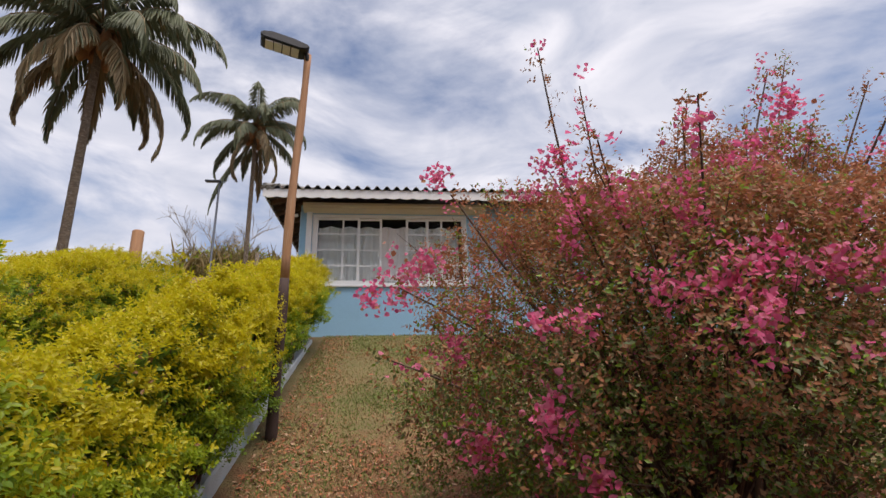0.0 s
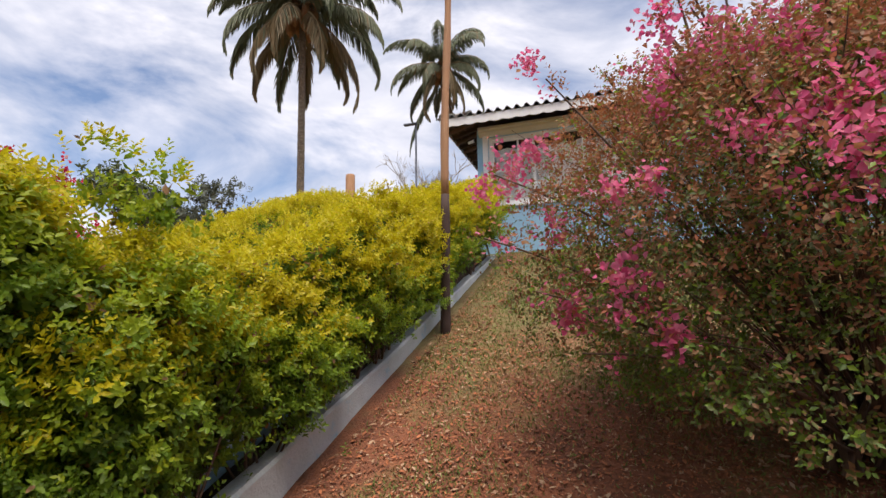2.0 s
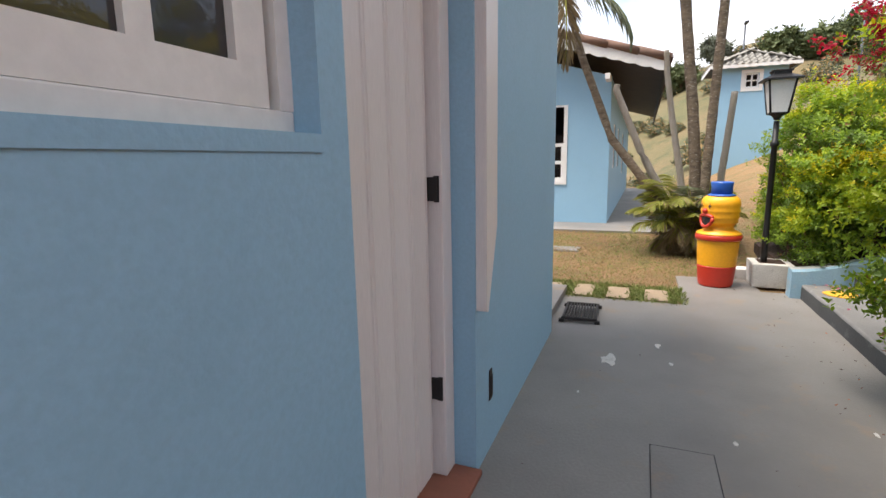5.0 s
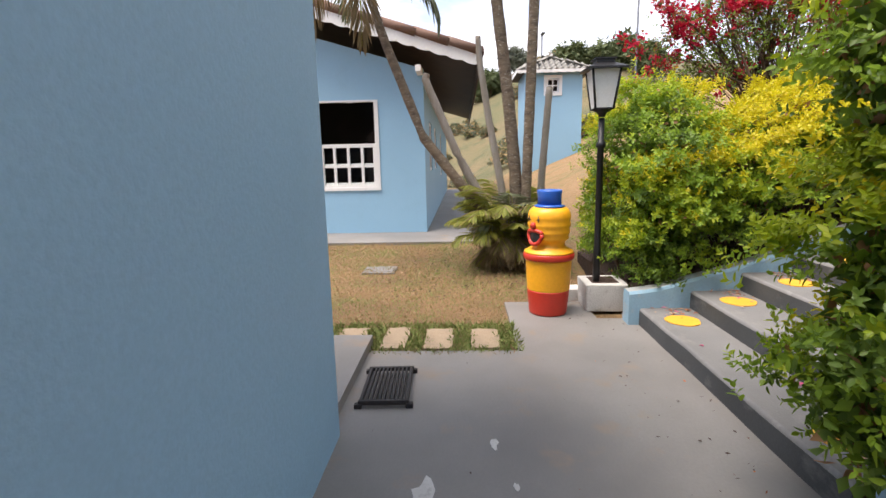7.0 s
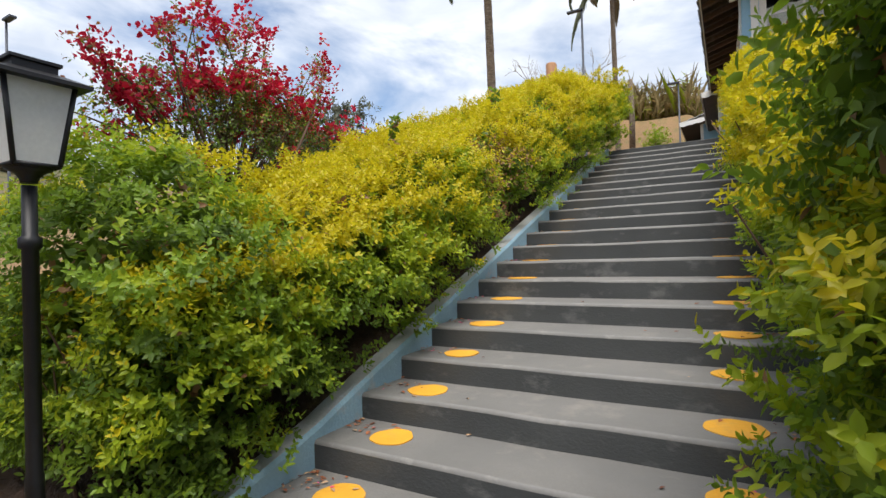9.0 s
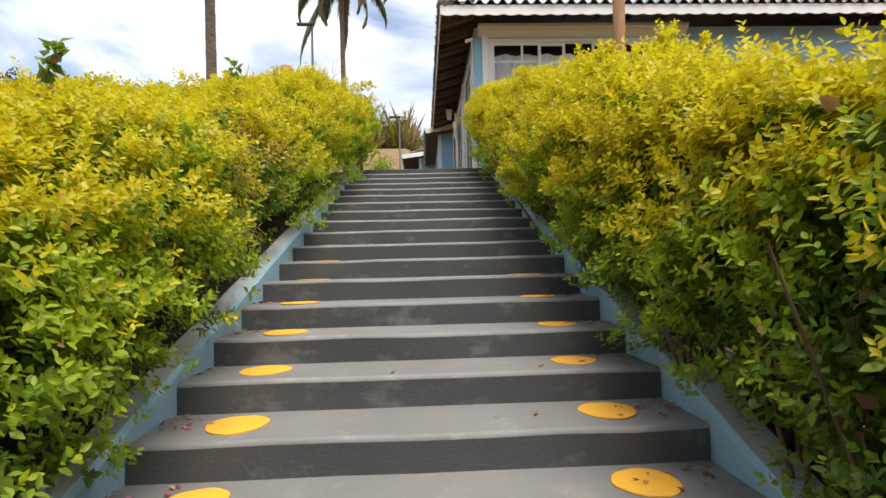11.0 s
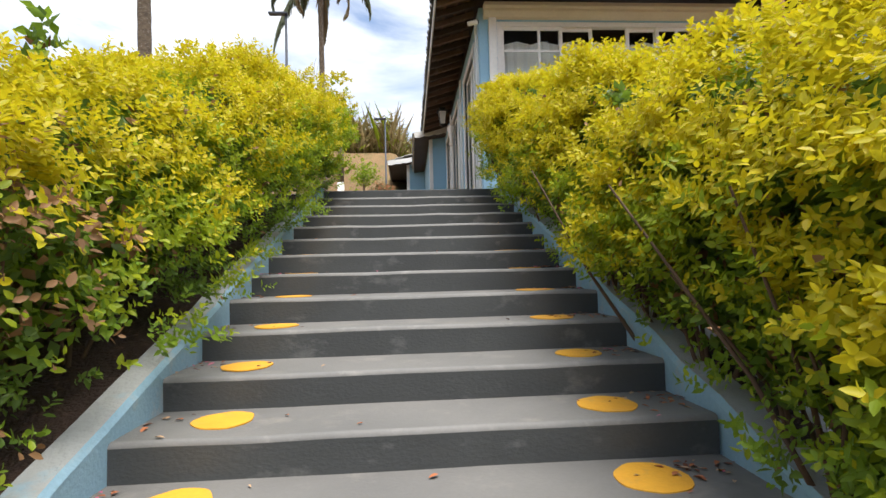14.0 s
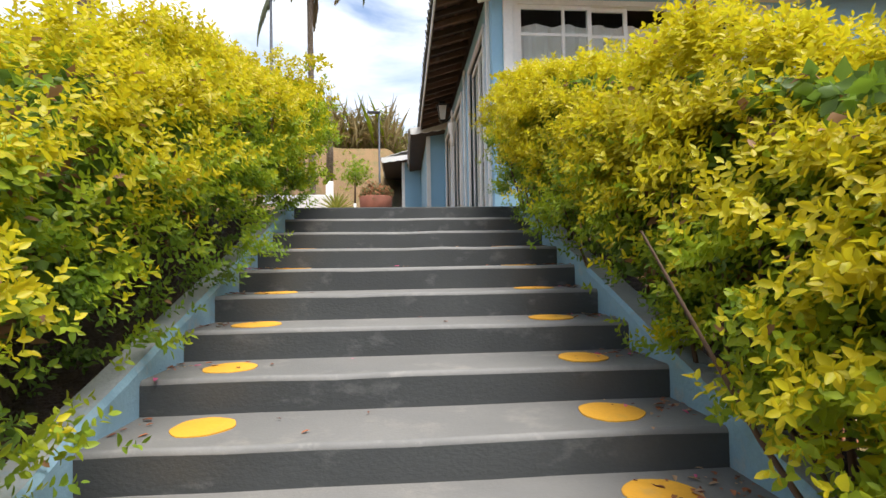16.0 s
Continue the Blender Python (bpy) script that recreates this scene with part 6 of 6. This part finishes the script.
# ---------------------------------------------------------------- grass and litter
def scatter_blades(name, rng, n, area, mats, share, hgt, label, keep=None):
    x, y = rng.uniform(area[0], area[1], n), rng.uniform(area[2], area[3], n)
    if keep:
        k = np.array([keep(a, b) for a, b in zip(x, y)])
        x, y = x[k], y[k]
    n = len(x)
    z = np.array([max(height(a, b), -0.03) for a, b in zip(x, y)])
    pos = np.stack([x, y, z - 0.01], 1)
    way = unit(rng.normal(0, 0.7, (n, 3)) + np.array([0, 0, 0.8]))
    way[:, 2] = np.abs(way[:, 2])
    ln = hgt * rng.uniform(0.5, 1.3, n)
    m = (noise_vec(pos, 1.3, 3) * 0.8 + rng.normal(0, 0.25, n) < share).astype(int)
    ob = leaves(name, pos, way, unit(rng.normal(size=(n, 3))), ln, np.full(n, 0.006 if hgt < 0.045 else 0.012), mats, m, slim=True)
    return tagged(ob, label, "grass", kind="stuff")


rng_g = np.random.default_rng(9)
scatter_blades("lawn_grass", rng_g, 42000, (-9.1, -3.9, -3.6, 1.2), [M["grass_dry"], M["grass_green"]], -0.02, 0.04, "short dry lawn grass with green patches",
               lambda x, y: not (x > -5.32 and y > 0.15) and not (x > -4.14 and y < -1.0) and not any(-4.48 < x < -4.0 and a < y < b for a, b in ((-1.72, -1.5), (-1.31, -1.09), (-0.91, -0.74), (-0.56, -0.36), (-0.18, 0.02))))
scatter_blades("edge_grass", rng_g, 5200, (-4.62, -3.96, -1.8, 0.2), [M["grass_green"], M["grass_green"]], 0.0, 0.055, "green grass between the stepping stones",
               lambda x, y: not any(-4.47 < x < -4.02 and a < y < b for a, b in ((-1.7, -1.52), (-1.3, -1.1), (-0.9, -0.75), (-0.55, -0.37), (-0.17, 0.01))))
scatter_blades("bank_grass", rng_g, 110000, (-1.4, 3.6, 1.5, 11.3), [M["grass_dry"], M["grass_green"]], 0.22, 0.05, "thin dry and green grass on the bank", lambda x, y: rng_g.uniform() < smooth(2.6, 6.0, y) + 0.9 * smooth(0.05, 0.3, noise.noise(Vector((x * 1.1, y * 1.1, 2)))))


def scatter_litter(name, rng, n, area, mats, size, label, keep=None, share=0.14, lift=0.008):
    x, y = rng.uniform(area[0], area[1], n), rng.uniform(area[2], area[3], n)
    if keep:
        k = np.array([keep(a, b) for a, b in zip(x, y)])
        x, y = x[k], y[k]
    n = len(x)
    z = np.array([height(a, b) for a, b in zip(x, y)])
    pos = np.stack([x, y, z + lift + rng.uniform(0, 0.014, n)], 1)
    a = rng.uniform(0, 6.28, n)
    way = np.stack([np.cos(a), np.sin(a), 0.36 * np.sin(a) + rng.normal(0, 0.13, n)], 1)
    up = unit(np.stack([rng.normal(0, 0.35, n), rng.normal(-0.3, 0.35, n), np.ones(n)], 1))
    ln = size * rng.uniform(0.5, 1.6, n)
    ob = leaves(name, pos, way, up, ln, ln * rng.uniform(0.25, 0.5, n), mats, (rng.uniform(size=n) < share).astype(int), None, 0.15, 0.1, slim=True)
    return tagged(ob, label, "leaf litter", kind="stuff")


scatter_litter("leaf_litter", rng_g, 90000, (-1.44, 4.2, 1.1, 8.6), [M["litter"], M["litter_pale"]], 0.022, "fallen dry reddish leaves and bark mulch",
               lambda x, y: y > 1.36 - 0.14 * (x + 1.44) and rng_g.uniform() < 1.1 - smooth(2.8, 7.0, y), 0.12)
scatter_litter("leaf_litter", rng_g, 11000, (-1.44, 4.2, 1.1, 6.0), [M["litter"], M["litter_pale"]], 0.042, "larger curled dry leaves on the mulch", lambda x, y: y > 1.36 - 0.14 * (x + 1.44), 0.25, 0.014)
scatter_litter("leaf_litter", rng_g, 1500, (-1.45, -0.8, 5.0, 11.0), [M["litter"], M["litter_pale"]], 0.05, "dry leaves along the kerb")
scatter_litter("leaf_litter", rng_g, 1500, (-8.4, -5.4, -1.2, 1.2), [M["soil"], M["litter_pale"]], 0.03, "dry leaves round the palm clump")
scatter_litter("leaf_litter", rng_g, 90, (-5.1, -1.6, 0.7, 1.4), [M["soil"], M["litter"]], 0.02, "a few dry leaves on the walkway", None, 0.3, 0.002)
scatter_litter("leaf_litter", rng_g, 45, (-4.0, 3.0, -0.8, 0.9), [M["soil"], M["litter"]], 0.014, "scattered specks on the walkway", None, 0.2, 0.002)


def step_litter():
    rng = np.random.default_rng(15)
    P = []
    for k in range(1, 21):
        for side in (0, 1):
            for _ in range(rng.integers(10, 42)):
                d = abs(rng.normal(0, 0.16))
                x = STAIR_L + 0.02 + d if side == 0 else STAIR_R - 0.02 - d
                P.append((x, STEP_Y + (k - 1) * STEP_GO + rng.uniform(0.25, 0.41) - 0.1 * abs(rng.normal()), k * STEP_RISE + 0.009))
        for _ in range(3):
            P.append((rng.uniform(-4.4, -2.2), STEP_Y + (k - 1) * STEP_GO + rng.uniform(0.05, 0.4), k * STEP_RISE + 0.009))
    P = np.array(P)
    n = len(P)
    a = rng.uniform(0, 6.28, n)
    ln = rng.uniform(0.015, 0.05, n)
    ob = leaves("leaf_litter", P, np.stack([np.cos(a), np.sin(a), rng.normal(0, 0.1, n)], 1), np.tile([[0.1, 0.1, 1.0]], (n, 1)), ln, ln * 0.5, [M["litter"], M["litter_pale"], M["pink"]], np.where(rng.uniform(size=n) < 0.06, 2, (rng.uniform(size=n) < 0.3).astype(int)), None, 0.4, 0.1)
    tagged(ob, "dry leaves and petals lying on the steps", "leaf litter", kind="stuff")


step_litter()


def floor_flakes():
    """Worn pale patches and loose chips on the walkway."""
    for x, y, r, seed in ((-2.28, -0.44, 0.085, 1), (-2.68, -0.1, 0.035, 2), (-1.34, 0.24, 0.018, 3), (-1.67, -0.59, 0.014, 4), (-2.33, -0.02, 0.02, 5), (-1.68, 0.94, 0.018, 6)):
        rr = random.Random(seed)
        ring = []
        for i in range(14):
            a = 2 * math.pi * i / 14
            k = r * rr.uniform(0.55, 1.15)
            ring.append((x + 1.5 * k * math.cos(a), y + 0.7 * k * math.sin(a)))
        ob = part("paint_chip", prism(bmesh.new(), ring, 0.003, "z", 0.0005), M["concrete"])
        tagged(ob, "pale flaked patch on the grey walkway", "paint chip")


floor_flakes()


def build_inspection_lid():
    t = thing("inspection_cover", (-0.95, -0.025, 0.0), "grey painted inspection cover with a dark joint", "cover")
    part("joint", box(box(box(B((-0.24, -0.15, 0.0), (0.24, -0.145, 0.003)), (-0.24, 0.145, 0.0), (0.24, 0.15, 0.003)), (-0.24, -0.145, 0.0), (-0.235, 0.145, 0.003)), (0.235, -0.145, 0.0), (0.24, 0.145, 0.003)), M["mouth"], t, "dark joint round the cover")
    part("lid", B((-0.233, -0.143, 0.0), (0.233, 0.143, 0.004)), M["walkway"], t)


build_inspection_lid()


# ---------------------------------------------------------------- far trees, corn and terrace planting
def build_tree(at, h, r, seed, label, mat, n=900, leaf=0.3, trunk=0.16, bare=False, group="far trees"):
    rng = np.random.default_rng(seed)
    t = thing("tree", at, label, "tree", group)
    bm = bmesh.new()
    tips = []

    def limb(p, d, ln, rad, lev):
        q = p + d * ln
        m = p.lerp(q, 0.5) + Vector(rng.normal(0, 0.06 * ln, 3))
        tube(bm, [p, m, q], [rad, rad * 0.8, rad * 0.6], 6, 0, False)
        if lev == 0:
            tips.append(q)
            return
        for _ in range(4 if bare else 3):
            e = (d + Vector(rng.normal(0, 0.5, 3)) + Vector((0, 0, 0.15))).normalized()
            limb(p.lerp(q, rng.uniform(0.6, 1.0)), e, ln * rng.uniform(0.55, 0.8), rad * 0.55, lev - 1)

    limb(Vector((0, 0, -0.3)), Vector((0, 0, 1)), h * (0.3 if bare else 0.42), trunk, 4 if bare else 3)
    part("trunk", bm, M["bark_pale"] if bare else M["twig"], t, "branching trunk and limbs")
    if bare:
        return t
    c = np.array([tuple(q) for q in tips])
    k = rng.integers(0, len(c), n)
    pos = c[k] + rng.normal(0, r * 0.2, (n, 3))
    p, w, a, ln, wd, idx, tt = shoots(rng, pos, rng.normal(size=(n, 3)), 6, leaf, leaf, leaf * 0.45)
    f = leaves("crown", p, w, a, ln, wd, [mat], np.zeros(len(p)), t)
    tagged(f, "uneven leafy crown", kind="stuff")
    return t


build_tree((-15.2, 45, height(-15.2, 45)), (21.8 - height(-15.2, 45)) / 0.78, 1.5, 51, "bare leafless grey tree beyond the hedge", None, bare=True, trunk=0.2)
for i, (x, y, h, r, g) in enumerate(((-37, 31, 15.4, 2.6, 0), (-35, 34, 16.2, 3, 1), (-38, 35.5, 16.0, 3.0, 1), (-47, 12, 9.6, 2.0, 0), (-48, 14, 9.2, 2.0, 0), (-47, 10, 9.4, 2.0, 0), (-58, 3, 9.5, 2.0, 0), (-66, 7, 10.5, 2.2, 1), (-44, 15, 8.8, 1.8, 0))):
    build_tree((x, y, height(x, y)), max(2.5, h - height(x, y)), r, 60 + i, "far rounded green tree on the hillside" if not g else "far greyish eucalyptus on the hillside", M["far_grey"] if g else M["far_tree"], 700, 0.42, 0.2)


def build_shrub(at, r, seed, label, mats, n=500, leaf=0.12, name="shrub", group="far shrubs"):
    rng = np.random.default_rng(seed)
    t = thing(name, at, label, "shrub", group)
    d = unit(rng.normal(size=(n, 3)))
    d[:, 2] = np.abs(d[:, 2])
    pos = d * r * rng.uniform(0.5, 1.05, (n, 1)) * (1 + 0.25 * noise_vec(d * 3, 1, seed))[:, None]
    p, w, a, ln, wd, idx, tt = shoots(rng, pos, d + rng.normal(0, 0.4, d.shape), 6, leaf, leaf, leaf * 0.4)
    tagged(leaves("foliage", p, w, a, ln, wd, mats, rng.integers(0, len(mats), len(p)), t), kind="stuff")
    bm = bmesh.new()
    for i in range(12):
        e = Vector(d[i]) * r * 0.8
        tube(bm, [Vector((0, 0, -0.1)), e * 0.5, e], [0.02, 0.014, 0.006], 5, 0, False)
    part("stem", bm, M["twig"], t)
    return t


rs = random.Random(5)
for i in range(46):
    x, y = rs.uniform(-62, -25), rs.uniform(-4, 15)
    build_shrub((x, y, height(x, y)), rs.uniform(0.4, 1.2), 80 + i, "dry scrub bush on the far slope", [M["far_tree"], M["grass_dry"], M["far_grey"]], 240, 0.2)
for i in range(7):
    build_shrub((-26.5 + i * 1.1, 6.4 + i * 0.25, height(-26.5 + i * 1.1, 6.4 + i * 0.25)), 0.95, 120 + i, "yellow-green hedge shrub beside the far path", [M["leaf_yellow"], M["leaf_lime"]], 420, 0.13, "hedge_shrub", "far hedge")


def build_corn():
    rng = np.random.default_rng(33)
    P, W, L = [], [], []
    for i in range(1500):
        x, y = rng.uniform(-13, 4), rng.uniform(30.3, 38)
        z, h = height(x, y), rng.uniform(1.6, 2.4)
        for k in range(9):
            a = rng.uniform(0, 6.28)
            P.append((x, y, z + h * (0.15 + 0.8 * k / 9)))
            W.append((math.cos(a), math.sin(a), rng.uniform(0.2, 1.0)))
            L.append(rng.uniform(0.4, 0.75))
        P.append((x, y, z)), W.append((rng.normal(0, 0.05), rng.normal(0, 0.05), 1.0)), L.append(h * 1.15)
    P, W, L = np.array(P), np.array(W), np.array(L)
    ob = leaves("corn_field", P, W, unit(rng.normal(size=P.shape)), L, np.full(len(P), 0.07), [M["corn"], M["leaf_lime"]], (rng.uniform(size=len(P)) < 0.15).astype(int), None, 0.3, 0.35, slim=True)
    tagged(ob, "field of tall dry corn on the rise", "corn", kind="stuff")


build_corn()


def build_terrace_things():
    p = thing("planter", (-4.3, 22.0, height(-4.3, 22.0)), "round rusty brown planter with a reddish shrub", "planter")
    part("pot", lathe(bmesh.new(), [(0.1, 0), (0.5, 0), (0.52, 0.02), (0.56, 0.55), (0.54, 0.57), (0.5, 0.56), (0.48, 0.5), (0.02, 0.5)], 26), M["terracotta"], p)
    build_shrub((-4.3, 22.0, height(-4.3, 22.0) + 0.5), 0.52, 140, "dry reddish leafy shrub growing in the planter", [M["leaf_brown"], M["leaf_rust"], M["leaf_olive"]], 240, 0.11, "potted_shrub", "terrace plants")
    t = thing("tree", (-5.85, 22.0, height(-5.85, 22.0)), "slim tree trunk with whitewashed foot", "tree", "terrace trees")
    part("painted_foot", tube(bmesh.new(), [(0, 0, -0.2), (0, 0, 1.1)], [0.14, 0.125], 12), M["white"], t, "whitewashed foot of the trunk")
    part("trunk", tube(bmesh.new(), [(0, 0, 1.1), (0.03, 0, 2.5), (0, 0.05, 4.0)], [0.125, 0.11, 0.09], 12), M["bark"], t)
    t = thing("sapling", (-5.2, 24.0, height(-5.2, 24.0)), "young tree with pale green leaves and white foot", "tree", "terrace trees")
    part("painted_foot", tube(bmesh.new(), [(0, 0, -0.2), (0, 0, 0.6)], [0.06, 0.055], 10), M["white"], t)
    part("trunk", tube(bmesh.new(), [(0, 0, 0.6), (0.02, 0, 1.3), (0, 0, 1.9)], [0.04, 0.035, 0.02], 8), M["twig"], t)
    rng = np.random.default_rng(4)
    pos = rng.normal(0, 0.26, (220, 3)) + np.array([0, 0, 1.75])
    q, w, a, ln, wd, idx, tt = shoots(rng, pos, rng.normal(size=(220, 3)) + np.array([0, 0, 0.5]), 6, 0.1, 0.1, 0.045)
    tagged(leaves("crown", q, w, a, ln, wd, [M["leaf_lime"], M["leaf_green"]], rng.integers(0, 2, len(q)), t), kind="stuff")
    t = thing("agave", (-5.1, 18.0, height(-5.1, 18.0)), "spiky green rosette plant at the terrace edge", "plant", "terrace plants")
    n = 46
    a = np.arange(n) * 2.4
    el = np.linspace(0.15, 1.3, n)
    w = np.stack([np.cos(a) * np.cos(el), np.sin(a) * np.cos(el), np.sin(el)], 1)
    leaves("blades", np.zeros((n, 3)), w, np.tile([[0, 0, 1.0]], (n, 1)), np.full(n, 0.55), np.full(n, 0.05), [M["frond_bright"]], np.zeros(n), t, 0.4, 0.12)
    # wall lamp, longhorn skull and camera on the west wall of the house
    t = thing("wall_lantern", (-2.42, 16.6, 6.2), "black wall lantern with frosted panes under the eave", "wall lamp")
    part("arm", tube(bmesh.new(), [(0.27, 0, 0.2), (0.15, 0, 0.02), (0.0, 0, -0.06)], [0.015, 0.015, 0.015], 8), M["black"], t)
    lantern(t, 0.0, 0.26)
    t = thing("animal_skull", (-2.17, 15.9, 5.75), "bleached white cattle skull hung on the wall", "skull")
    bm = bmesh.new()
    prof = [(0.03, -0.32), (0.07, -0.28), (0.075, -0.12), (0.1, 0.0), (0.14, 0.1), (0.13, 0.18), (0.08, 0.22)]
    lathe(bm, prof, 14, squash=1.25)
    for v in bm.verts:
        v.co.x *= 0.7
        v.co.x -= 0.09
    for s in (-1, 1):
        tube(bm, [(-0.09, 0.1 * s, 0.17), (-0.12, 0.3 * s, 0.22), (-0.14, 0.42 * s, 0.36)], [0.035, 0.028, 0.008], 8)
    part("skull", bm, M["white"], t)
    t = thing("security_camera", (-2.15, 11.42, 6.32), "small white security camera at the house corner", "camera")
    part("housing", tube(bmesh.new(), [(-0.2, -0.02, -0.02), (-0.04, -0.05, 0.0)], [0.035, 0.035], 12), M["white"], t)
    part("lens", tube(bmesh.new(), [(-0.04, -0.05, 0.0), (-0.02, -0.054, 0.002)], [0.03, 0.028], 12), M["black"], t)
    part("mount", tube(bmesh.new(), [(-0.1, -0.03, 0.0), (-0.06, 0.08, 0.06)], [0.014, 0.014], 8), M["white"], t)
    t = thing("low_wall", (-6.0, 19.0, height(-6.0, 19.0)), "low white garden wall at the terrace edge", "wall")
    part("block", B((-1.2, -0.1, -0.2), (0.6, 0.1, 0.38), bevel=0.02), M["white"], t)


build_terrace_things()
